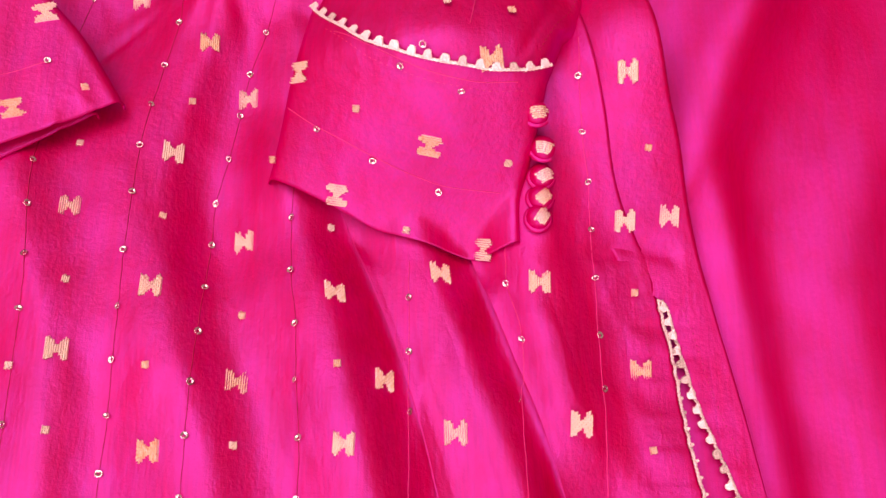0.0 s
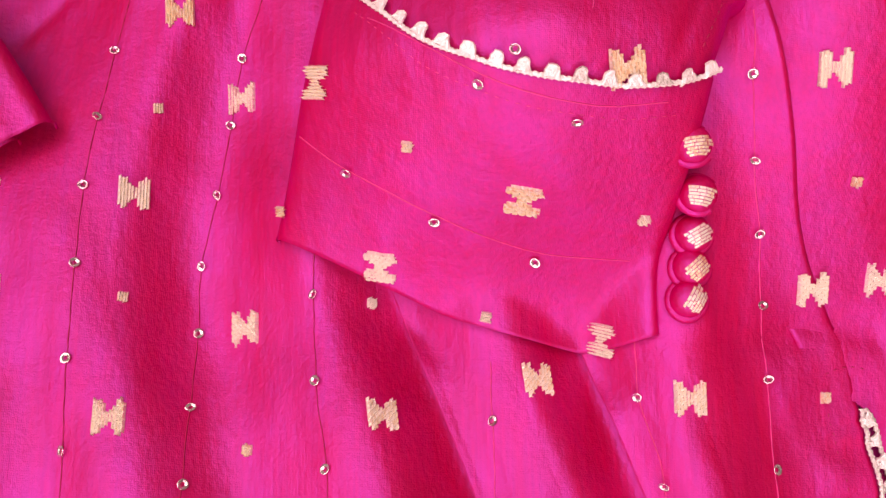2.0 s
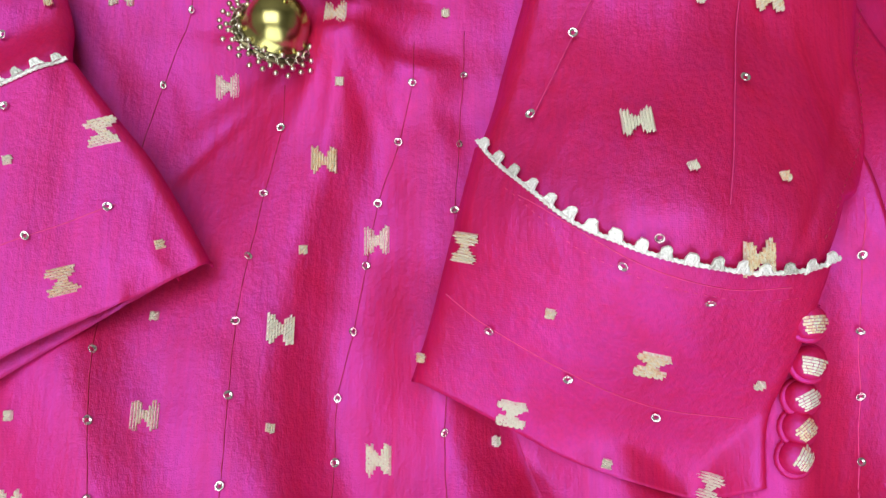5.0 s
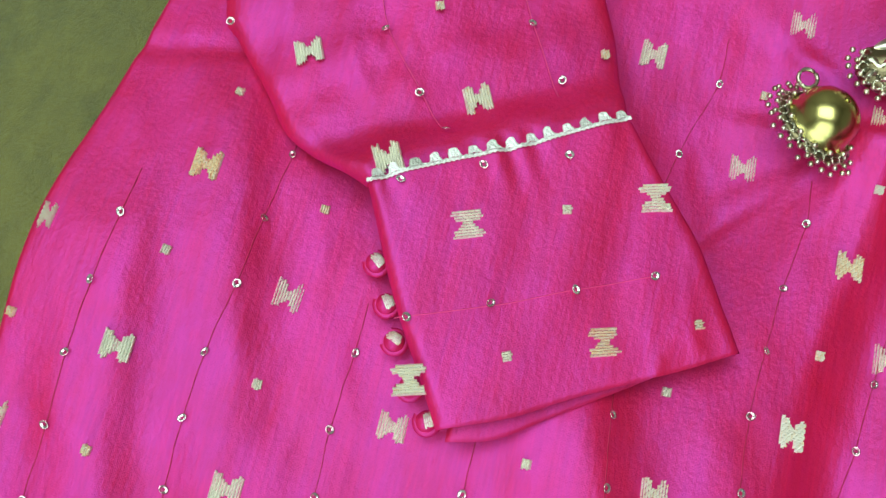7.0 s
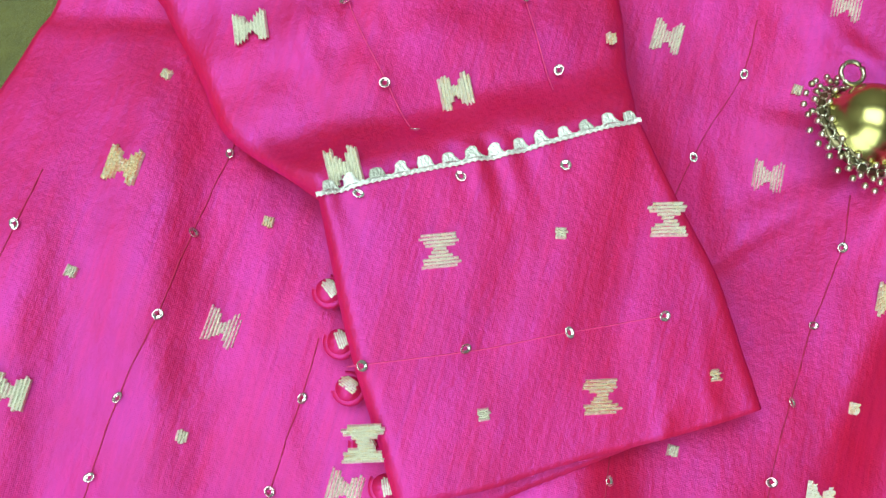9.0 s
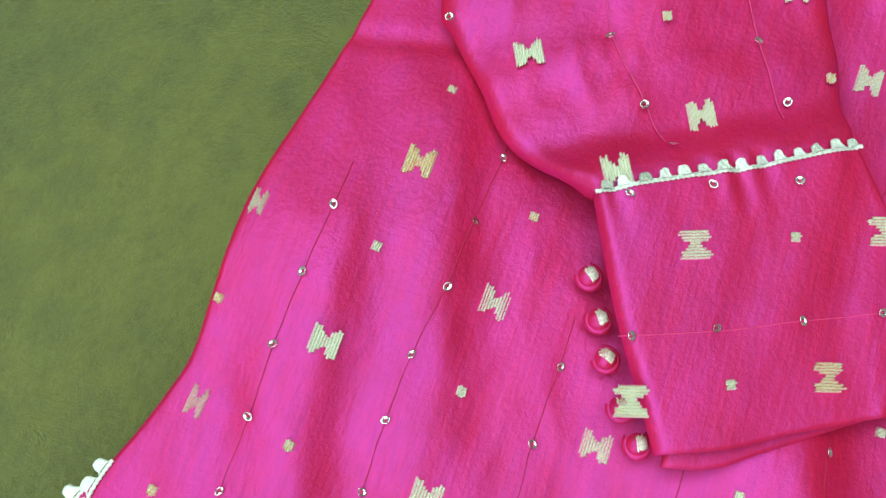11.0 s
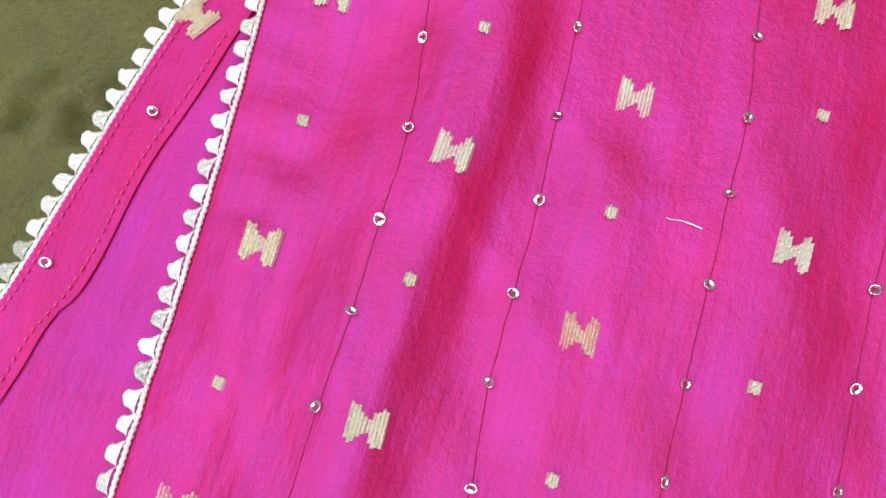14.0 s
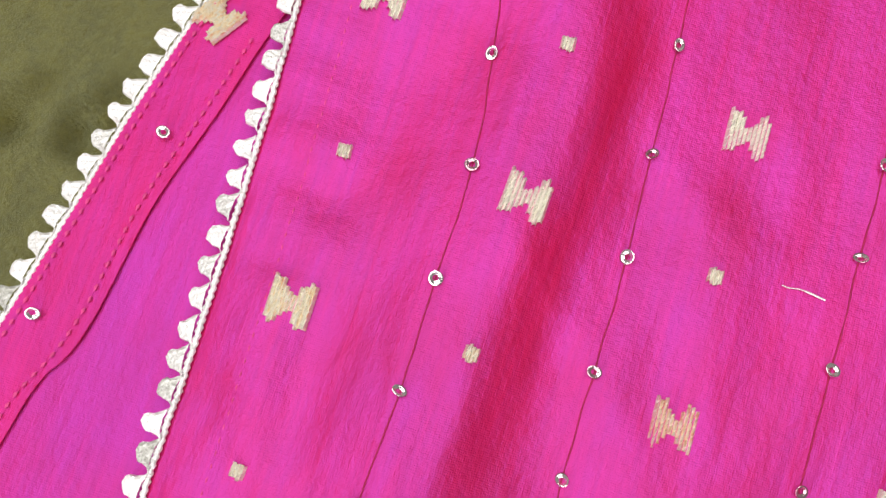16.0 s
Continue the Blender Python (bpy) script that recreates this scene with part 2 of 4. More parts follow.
# crest lines (y, x in cm from low to high), height, width of the steep and of the long flank (cm)
FOLDS = [
    ([(-10, -6.0), (3, -6.8), (9, -8.7), (15, -9.7), (20, -8.9), (25, -7.8), (32, -6.0)], 1.22, 3.2, 1.5),
    ([(-10, -12.7), (3, -12.7), (7, -12.8), (9.5, -13.3), (13, -14.6), (18, -16.0)], 1.05, 3.0, 1.5),
    ([(-8, 0.5), (3, -1.2), (8, -2.5), (13, -4.2), (17, -5.1)], 1.12, 2.6, 1.5),
    ([(-8, 6.8), (3, 4.1), (8, 2.2), (12, 0.6), (16, -0.2)], 0.85, 1.8, 1.2),
    ([(-12, -27.7), (0, -27.6), (4, -27.2), (8, -27.6), (13, -28.4), (18, -29.0)], 0.58, 2.4, 0.95),
    ([(-12, -31.3), (2, -31.3), (6, -31.0), (12, -31.2)], 0.05, 0.9, 0.7),
    ([(4, 6.6), (10, 5.4), (14, 4.9), (20, 4.6)], 1.15, 1.5, 1.6),
    ([(-8, -20.0), (4, -20.6), (10, -22.0), (13, -23.6)], 0.14, 2.2, 1.2),
    ([(10, -24.6), (14, -25.2), (19, -26.4), (24, -27.6)], 0.30, 1.4, 0.8),
    ([(14, -4.6), (20, -5.2), (26, -4.6), (34, -3.0)], 0.35, 1.2, 1.2),
]

def fade(lo, hi, y):
    return smooth01((y - lo + 2) / 4.0) * smooth01((hi + 2 - y) / 5.0)

def swell(x, y):
    return (-0.0021 - 0.0063 * x - 0.0165 * hill(x, y, -0.11, 0.24, 0.07, 0.06) + 0.0474 * hill(x, y, 0.095, 0.20, 0.05, 0.05)
            + 0.0095 * hill(x, y, -0.28, 0.17, 0.05, 0.06) - 0.0072 * hill(x, y, -0.05, 0.13, 0.05, 0.03)
            - 0.0095 * hill(x, y, -0.082, 0.165, 0.035, 0.055) + 0.0105 * hill(x, y, -0.335, 0.155, 0.045, 0.07))

def folds(x, y):
    xc, yc, z = x * 100, y * 100, 0.0
    for line, amp, steep, long in FOLDS:
        if yc < line[0][0] - 3 or yc > line[-1][0] + 3:
            continue
        u = xc - along(line, yc)
        w = steep if u < 0 else long
        if abs(u) < 3 * w:
            z += amp / 100 * math.exp(-(u / w) ** 2) * fade(line[0][0], line[-1][0], yc)
    return z

# folds across the cloth beside the earring (x, y in cm from low to high x), height, upper and lower width
CROSS = [
    ([(-9.4, 25.9), (-8.2, 25.6), (-7.1, 25.55), (-6.4, 25.0), (-5.0, 24.6), (-3.6, 24.7)], 0.55, 0.45, 1.0),
    ([(-8.6, 26.6), (-7.2, 26.55), (-5.6, 26.6), (-4.2, 26.9)], 0.22, 0.35, 0.5),
    ([(-13.8, 20.6), (-12.9, 21.3), (-11.8, 22.5), (-10.8, 23.5), (-9.6, 24.8)], -0.14, 0.5, 0.3),
    ([(-11.5, 28.3), (-10.2, 28.0), (-9.0, 27.6)], 0.22, 0.35, 0.6),
]

def cross_folds(x, y):
    xc, yc, z = x * 100, y * 100, 0.0
    for line, amp, up, low in CROSS:
        if line[0][0] < xc < line[-1][0]:
            u = yc - along(line, xc)
            ends = smooth01((xc - line[0][0]) / 1.2) * smooth01((line[-1][0] - xc) / 1.8)
            z += amp / 100 * math.exp(-(u / (up if u > 0 else low)) ** 2) * ends
    return z

def wrinkle(x, y, scale=30.0, amp=0.0006):
    return amp * noise.noise((x * scale * 1.3, y * scale * 0.5, 3.7)) + amp * 0.5 * noise.noise((x * scale * 3, y * scale * 2.2, 9.1))

# two pressed pleats: their free edge (y, x in m) overlaps the cloth on its left
PLEATS = [[(-0.13, 0.034), (0.03, 0.012), (0.08, -0.002), (0.13, -0.021), (0.16, -0.032)], [(-0.13, 0.092), (0.03, 0.057), (0.08, 0.040), (0.12, 0.026), (0.16, 0.014)]]
PLEAT_WIDTH = 0.024

def pleat_dip(x, y, lines=PLEATS):
    """The cloth sinks towards each pleat's free edge."""
    z = 0.0
    if y < 0.15:
        for line in lines:
            u = x - along(line, y)
            if -0.04 < u < 0.04:
                z -= 0.0056 * (math.exp(u / 0.011) if u < 0 else math.exp(-(u / 0.008) ** 2)) * smooth01((0.15 - y) / 0.03)
    return z

def body_z(x, y):
    hem = smooth01((x - 0.055) / 0.03)
    tuck = -0.0026 * math.exp(-((y - 0.121 - 0.15 * (x - 0.09)) / 0.0045) ** 2) * hem
    pucker = 0.0007 * math.sin(y * 700 + 2 * math.sin(y * 260)) * smooth01((x - 0.085) / 0.01) * smooth01((0.115 - y) / 0.02)
    slit = 0.0012 * noise.noise((x * 40, y * 130, 6.0)) * smooth01((-0.300 - x) / 0.012) * smooth01((0.09 - y) / 0.03)
    drape = 0.0017 * noise.noise((x * 24 + y * 6, y * 7 - x * 4, 11.0)) + 0.0009 * noise.noise((x * 60 + y * 20, y * 22, 15.0))
    notch = -0.0014 * math.exp(-((y - 0.231 - 0.25 * (x + 0.31)) / 0.004) ** 2) * smooth01((-0.25 - x) / 0.03)
    rays = math.atan2(y - 0.262, x + 0.080)
    pulled = 0.0013 * noise.noise((math.cos(rays) * 4.2, math.sin(rays) * 4.2, 1.0)) * 1.6 * math.exp(-((math.hypot(x + 0.080, y - 0.262) - 0.035) / 0.022) ** 2)
    return swell(x, y) + folds(x, y) - 0.003 + wrinkle(x, y, 30, 0.0010) + creases(x, y, 2.0, 26, 0.0007) + tuck + pucker + slit + pulled + drape + notch + pleat_dip(x, y) + cross_folds(x, y)

def over(z, floor, soft=0.003):
    """Cloth that lies on what is below it."""
    return max(z, floor) + soft * math.exp(-abs(z - floor) / soft) * 0.35

CUFF_LINE = [(-0.06, 0.148), (-0.024, 0.1335), (-0.002, 0.1235), (0.02, 0.1175), (0.031, 0.116), (0.046, 0.1195), (0.10, 0.125)]   # x, y of the right cuff's hem

def pleat_z(x, y, line):
    u = (x - along(line, y)) / PLEAT_WIDTH
    under = 1 - smooth01((along(CUFF_LINE, x) - 0.004 - y) / 0.014)
    return body_z(x, y) - pleat_dip(x, y, [line]) * (1 - 0.5 * under) + (0.0030 - 0.0015 * under) * max(0.0, 1 - u) - 0.0003

def top_z(x, y):
    z = body_z(x, y)
    for line in PLEATS:
        if 0 <= x - along(line, y) <= PLEAT_WIDTH and y < 0.135:
            z = max(z, pleat_z(x, y, line))
    return z

def right_sleeve_z(x, y):
    z = -0.008 + 0.062 * smooth01((y - 0.108) / 0.078) - 0.018 * smooth01((y - 0.180) / 0.07)
    z -= 7 * (x - 0.02) ** 2 * (z + 0.01) / 0.06
    pull = 0.0020 * noise.noise(((x - 0.05) * 55, (y - 0.16) * 22, 2.2)) * smooth01((x + 0.01) / 0.04)
    seam = -0.0014 * math.exp(-((x - 0.044 - 0.5 * (y - 0.179)) / 0.0016) ** 2) * smooth01((y - 0.176) / 0.006)
    return over(z + pull + seam + creases(x, y, 12.0, 34, 0.0011) + wrinkle(x + 3, y, 26, 0.0009), body_z(x, y) + 0.0045)

def left_sleeve_z(x, y):
    a, b = (x + 0.227) * 0.86 + (y - 0.201) * 0.5, -(x + 0.227) * 0.5 + (y - 0.201) * 0.86   # along and across the band seam
    z = 0.0175 - 0.165 * (max(x, -0.225) + 0.19) + 0.06 * min(0.0, x + 0.225) - 0.0090 * smooth01(b / 0.017)
    gather = 0.0007 * math.sin(a * 420 + 3 * math.sin(a * 150)) * math.exp(-(max(0.0, -b) / 0.012) ** 2) if b < 0.002 else 0.0
    crease = (0.0022 * noise.noise((a * 22, b * 60, 1.3)) + 0.0012 * noise.noise((a * 60, b * 90, 4.3))) * smooth01(b / 0.01) if b > 0 else 0.0
    crease += 0.0010 * noise.noise((a * 70 - b * 30, b * 26, 7.0)) if b < 0 else 0.0
    return over(z + gather + crease + creases(x, y, 22.0, 34, 0.0011) + wrinkle(x + 7, y, 30, 0.0007), body_z(x, y) + 0.0035)

def frame_on(z_of, x, y, turn, lift=0.0004):
    """A pose that lies on the cloth at x, y, turned about its normal."""
    e = 0.002
    n = Vector((z_of(x - e, y) - z_of(x + e, y), z_of(x, y - e) - z_of(x, y + e), 2 * e)).normalized()
    q = Vector((0, 0, 1)).rotation_difference(n)
    return Matrix.Translation(Vector((x, y, z_of(x, y))) + n * lift) @ q.to_matrix().to_4x4() @ Matrix.Rotation(turn, 4, "Z")

# ---- the room: unseen walls and ceiling, added to bounce and shape the light ----
def box_mesh(name, lo, hi):
    bm = bmesh.new()
    bmesh.ops.create_cube(bm, size=1.0, matrix=Matrix.Translation([(a + b) / 2 for a, b in zip(lo, hi)]) @ Matrix.Diagonal([b - a for a, b in zip(lo, hi)] + [1]))
    return from_bm(name, bm, False)

def setting(name, me, mat, label):
    me.materials.append(mat)
    return tagged(new(name, me), label, name.split("_")[0], kind="structure")

X0, X1, Y0, Y1, TOP = ROOM
setting("wall_north", box_mesh("wall_north", (X0 - 0.15, Y1, GROUND - 0.1), (X1 + 0.15, Y1 + 0.15, TOP)), WALL, "unseen beige wall, added to shape the light")
setting("wall_east", box_mesh("wall_east", (X1, Y0, GROUND - 0.1), (X1 + 0.15, Y1, TOP)), WALL, "unseen beige wall, added to shape the light")
setting("wall_west", box_mesh("wall_west", (X0 - 0.15, Y0, GROUND - 0.1), (X0, Y1, TOP)), WALL, "unseen beige wall, added to shape the light")
bm = bmesh.new()
for lo, hi in (((X0 - 0.15, Y0 - 0.15, GROUND - 0.1), (WIN[0], Y0, TOP)), ((WIN[1], Y0 - 0.15, GROUND - 0.1), (X1 + 0.15, Y0, TOP)),
               ((WIN[0], Y0 - 0.15, GROUND - 0.1), (WIN[1], Y0, WIN[2])), ((WIN[0], Y0 - 0.15, WIN[3]), (WIN[1], Y0, TOP))):
    bmesh.ops.create_cube(bm, size=1.0, matrix=Matrix.Translation([(a + b) / 2 for a, b in zip(lo, hi)]) @ Matrix.Diagonal([b - a for a, b in zip(lo, hi)] + [1]))
setting("wall_south", from_bm("wall_south", bm, False), WALL, "unseen beige wall, added with an opening for the south light")
setting("ceiling", box_mesh("ceiling", (X0 - 0.15, Y0 - 0.15, TOP), (X1 + 0.15, Y1 + 0.15, TOP + 0.1)), WALL, "unseen beige ceiling, added to shape the light")

# frame round the added overhead fill, never in view
bm = bmesh.new()
for sx in (-1, 1):
    bmesh.ops.create_cube(bm, size=1.0, matrix=Matrix.Translation((OVERHEAD[0] + sx * (OVERHEAD[2] / 2 + 0.02), OVERHEAD[1], TOP - 0.03)) @ Matrix.Diagonal((0.04, OVERHEAD[3] + 0.08, 0.06, 1)))
    bmesh.ops.create_cube(bm, size=1.0, matrix=Matrix.Translation((OVERHEAD[0], OVERHEAD[1] + sx * (OVERHEAD[3] / 2 + 0.02), TOP - 0.03)) @ Matrix.Diagonal((OVERHEAD[2], 0.04, 0.06, 1)))
setting("trim", from_bm("trim", bm, False), WALL, "unseen beige frame added round the overhead fill light")

def ground_mesh():
    """The olive cover: one sheet, finer near the garment, with a puckered seam."""
    xs = [X0 - 0.1] + [-1.2, -0.8] + [-0.6, -0.54, -0.5] + [-0.46 + 0.003 * i for i in range(62)] + [-0.25] + [-0.2, 0.1, 0.5, 1.0, X1 + 0.1]
    ys = [Y0 - 0.1, -0.8, -0.5] + [-0.2 + 0.012 * i for i in range(14)] + [-0.03 + 0.002 * i for i in range(40)] + [0.05 + 0.012 * i for i in range(30)] + [0.6, 1.0, Y1 + 0.1]
    v, f = [], []
    for y in ys:
        for x in xs:
            z = GROUND + 0.0016 * noise.noise((x * 14, y * 14, 0))
            s = y - (0.015 + 0.12 * (x + 0.36))
            z += -0.0045 * math.exp(-(s / 0.005) ** 2) * (1 + 0.8 * math.sin(x * 520 + 3 * noise.noise((x * 60, y * 60, 0)))) + 0.0016 * math.exp(-((s - 0.009) / 0.004) ** 2) * math.sin(x * 420)
            v.append((x, y, z))
    n = len(xs)
    for j in range(len(ys) - 1):
        for i in range(n - 1):
            f.append((j * n + i, j * n + i + 1, (j + 1) * n + i + 1, (j + 1) * n + i))
    return mesh_of("ground", v, f)

setting("ground", ground_mesh(), VELVET, "olive green velvet cover spread under the garment")

# ---- cloth sheets ----
def sheet(name, left, right, y0, y1, nx, ny, z_of, thick=0.0012, drop=0.0, edge=0.004):
    """A cloth sheet between two side lines (functions of y), with rounded, turned-down edges."""
    v, f = [], []
    for j in range(ny + 1):
        y = y0 + (y1 - y0) * j / ny
        a, b = left(y), right(y)
        row = []
        for i in range(nx + 1):
            x = a + (b - a) * i / nx
            d = min(x - a, b - x)
            r = 1 - min(1.0, d / edge)
            row.append((x, y, z_of(x, y) - drop * r * r))
        first, last = row[0], row[-1]
        v += [(first[0] + 0.0006, y, first[2] - thick)] + row + [(last[0] - 0.0006, y, last[2] - thick)]
    n = nx + 3
    for j in range(ny):
        for i in range(n - 1):
            f.append((j * n + i, j * n + i + 1, (j + 1) * n + i + 1, (j + 1) * n + i))
    return mesh_of(name, v, f)

def patch(name, bottom, right, top, left, nu, nv, z_of, lift=0.006, edge=0.006):
    """A cloth patch inside four smooth side lines, like a flattened tube: its side edges roll down to what lies below."""
    B, T, Lf, R = resample(bottom, nu), resample(top, nu), resample(left, nv), resample(right, nv)
    v, f = [], []
    c00, c10, c01, c11 = B[0], B[-1], T[0], T[-1]
    wid = (c10 - c00).length
    for j in range(nv + 1):
        t = j / nv
        row = []
        for i in range(nu + 1):
            s = i / nu
            p = B[i] * (1 - t) + T[i] * t + Lf[j] * (1 - s) + R[j] * s - (c00 * (1 - s) * (1 - t) + c10 * s * (1 - t) + c01 * (1 - s) * t + c11 * s * t)
            d = min(s, 1 - s) * wid
            e = 1 - min(1.0, d / edge)
            z = z_of(p.x, p.y)
            row.append((p.x, p.y, z - lift * (1 - math.sqrt(max(0.0, 1 - e * e)))))
        mid = row[nu // 2]
        under = [(row[0][0] + (mid[0] - row[0][0]) * 0.02, row[0][1] + (mid[1] - row[0][1]) * 0.02, row[0][2] - 0.004)]
        over = [(row[-1][0] + (mid[0] - row[-1][0]) * 0.02, row[-1][1] + (mid[1] - row[-1][1]) * 0.02, row[-1][2] - 0.004)]
        v += under + row + over
    n = nu + 3
    for j in range(nv):
        for i in range(n - 1):
            f.append((j * n + i, j * n + i + 1, (j + 1) * n + i + 1, (j + 1) * n + i))
    # turned hem along the bottom
    base = len(v)
    for i in range(n):
        x, y, z = v[i]
        v.append((x, y + 0.0008, z - 0.0016))
    for i in range(n - 1):
        f.append((base + i, base + i + 1, i + 1, i))
    return mesh_of(name, v, f)

kurta = tagged(new("kurta"), "bright pink silk kurta with gold motifs and silver lace, laid flat", "kurta")

LEFT_EDGE = [(-0.14, -0.3235), (-0.06, -0.324), (0.0, -0.3255), (0.043, -0.328), (0.071, -0.330), (0.080, -0.3306), (0.088, -0.3285), (0.099, -0.324), (0.110, -0.320), (0.122, -0.3165), (0.139, -0.3163), (0.154, -0.317), (0.17, -0.317), (0.193, -0.3145), (0.219, -0.311), (0.24, -0.309), (0.37, -0.298)]
RIGHT_EDGE = [(-0.14, 0.122), (0.026, 0.110), (0.04, 0.1075), (0.08, 0.103), (0.101, 0.0995), (0.118, 0.097), (0.128, 0.091), (0.142, 0.085), (0.166, 0.079), (0.195, 0.072), (0.37, 0.05)]
front = part("front_panel", sheet("front_panel", lambda y: along(LEFT_EDGE, y), lambda y: along(RIGHT_EDGE, y), -0.13, 0.36, 300, 190, body_z, 0.0012, 0.0004), SILK, kurta)

for line in PLEATS:
    part("pleat", sheet("pleat", lambda y: along(line, y), lambda y: along(line, y) + PLEAT_WIDTH, -0.13, 0.138, 40, 110, lambda x, y: pleat_z(x, y, line), 0.002), SILK, kurta, "pressed pleat of pink silk")

# back panel: shows in the open side slits
BACK_EDGE = [(-0.14, -0.394), (-0.06, -0.371), (-0.03, -0.3625), (-0.023, -0.361), (-0.003, -0.357), (0.019, -0.353), (0.041, -0.3475), (0.061, -0.341), (0.079, -0.334), (0.092, -0.329)]
FACING_EDGE = [(-0.14, -0.376), (-0.049, -0.3535), (-0.034, -0.350), (-0.030, -0.3475), (-0.023, -0.3455), (0.003, -0.342), (0.025, -0.336), (0.038, -0.333), (0.055, -0.3275)]

def back_z(x, y):
    return swell(x, y) - 0.0065 + wrinkle(x + 5, y, 24, 0.0008)

back = part("back_panel", sheet("back_panel", lambda y: along(BACK_EDGE, y) + 0.001, lambda y: -0.30, -0.13, 0.085, 30, 90, back_z), INSIDE, kurta, "inside of the back panel in pink shot silk")
part("facing", sheet("facing", lambda y: along(BACK_EDGE, y), lambda y: along(FACING_EDGE, y), -0.13, 0.082, 44, 90, lambda x, y: back_z(x, y) + 0.0008, 0.0005), FACING_SILK, kurta, "turned-in pink facing along the slit edge")

SLIT_BACK = [(-0.14, 0.185), (0.026, 0.123), (0.046, 0.116), (0.065, 0.110), (0.087, 0.105), (0.101, 0.100), (0.106, 0.090), (0.118, 0.084), (0.142, 0.074), (0.195, 0.060), (0.37, 0.040)]
BACK_RIGHT = [(-0.14, 0.151), (0.026, 0.1335), (0.063, 0.128), (0.096, 0.122), (0.129, 0.1155), (0.156, 0.1095), (0.174, 0.1025), (0.204, 0.0955), (0.37, 0.0765)]
def side_z(x, y):
    pucker = 0.0006 * math.sin(y * 800 + 2 * math.sin(y * 300)) * math.exp(-((x - along(SLIT_BACK, y)) / 0.007) ** 2) * smooth01((0.115 - y) / 0.02)
    tuck = -0.0026 * math.exp(-((y - 0.121 + 0.25 * (x - 0.10)) / 0.0045) ** 2) * smooth01((0.112 - x) / 0.006)
    return swell(x, y) - 0.0035 + wrinkle(x + 9, y, 24, 0.0010) + pucker + tuck
side = part("side_panel", sheet("side_panel", lambda y: along(SLIT_BACK, y), lambda y: max(along(BACK_RIGHT, y), along(SLIT_BACK, y) + 0.004), 0.0, 0.36, 20, 150, side_z), SILK, kurta, "side panel of pink silk beyond the seam")

# sleeves and cuffs
R_LACE = cm((-3.65, 21.1), (-3.0, 20.1), (-1.5, 18.45), (-0.2, 17.7), (1.0, 17.3), (2.2, 17.1), (3.3, 17.05), (4.5, 17.2), (5.5, 17.6))
right_cuff = part("cuff", patch("cuff", cm((-5.3, 14.75), (-2.4, 13.35), (-0.2, 12.35), (2.0, 11.75), (3.1, 11.6), (4.6, 11.95)),
                  cm((4.6, 11.95), (4.6, 13.6), (4.9, 14.8), (5.2, 16.2), (5.5, 17.6)), R_LACE, cm((-5.3, 14.75), (-4.8, 16.3), (-4.35, 18.2), (-3.65, 21.1)), 70, 50, right_sleeve_z, 0.006, 0.005), SILK, kurta, "broad pink cuff with a turned hem")
right_sleeve = part("sleeve", patch("sleeve", [(x, y) for x, y in R_LACE], cm((5.5, 17.6), (6.3, 19.4), (7.3, 21.2), (9.5, 33.0)),
                    cm((-0.4, 33.0), (3.0, 33.4), (6.0, 33.4), (9.5, 33.0)), cm((-3.65, 21.1), (-3.1, 22.6), (-2.5, 25.0), (-0.4, 33.0)), 60, 60, lambda x, y: right_sleeve_z(x, y) - 0.0015, 0.018), SILK, kurta, "loose pink sleeve gathered into the cuff")
L_LACE = cm((-22.5, 19.8), (-21.2, 20.6), (-20.0, 21.3), (-18.7, 22.0), (-17.3, 22.9), (-15.7, 23.9))
left_cuff = part("cuff", patch("cuff", cm((-19.0, 13.7), (-17.2, 14.5), (-15.6, 15.5), (-12.9, 17.0), (-11.3, 18.0)), cm((-11.2, 18.0), (-12.9, 20.7), (-14.35, 22.4), (-15.6, 23.9)),
                 L_LACE, cm((-19.0, 13.7), (-19.8, 15.0), (-21.0, 16.9), (-22.5, 19.8)), 60, 50, left_sleeve_z, 0.0035, 0.004), SILK, kurta, "broad pink cuff with a turned hem")
part("cuff_underside", patch("cuff_underside", cm((-18.7, 13.5), (-17.4, 13.9), (-16.0, 14.9), (-13.6, 16.6), (-12.2, 17.6)), cm((-12.2, 17.6), (-13.0, 18.6), (-14.0, 19.4)), cm((-19.0, 16.6), (-17.0, 17.6), (-14.0, 19.4)),
     cm((-18.7, 13.5), (-18.8, 15.0), (-19.0, 16.6)), 40, 20, lambda x, y: left_sleeve_z(x, y) - 0.0055, 0.001), SILK, kurta, "lower layer of the open cuff in shade")
left_sleeve = part("sleeve", patch("sleeve", [(x, y) for x, y in L_LACE], cm((-15.7, 23.9), (-16.4, 26.4), (-17.1, 28.1), (-19.0, 33.0)),
                   cm((-31.0, 33.0), (-27.0, 33.6), (-23.0, 33.6), (-19.0, 33.0)), cm((-22.5, 19.8), (-24.4, 20.55), (-25.5, 21.1), (-26.5, 22.3), (-27.9, 23.8), (-28.7, 25.1), (-30.5, 33.0)), 60, 60, lambda x, y: left_sleeve_z(x, y) - 0.001, 0.004, 0.005), SILK, kurta, "loose pink sleeve gathered into the cuff")

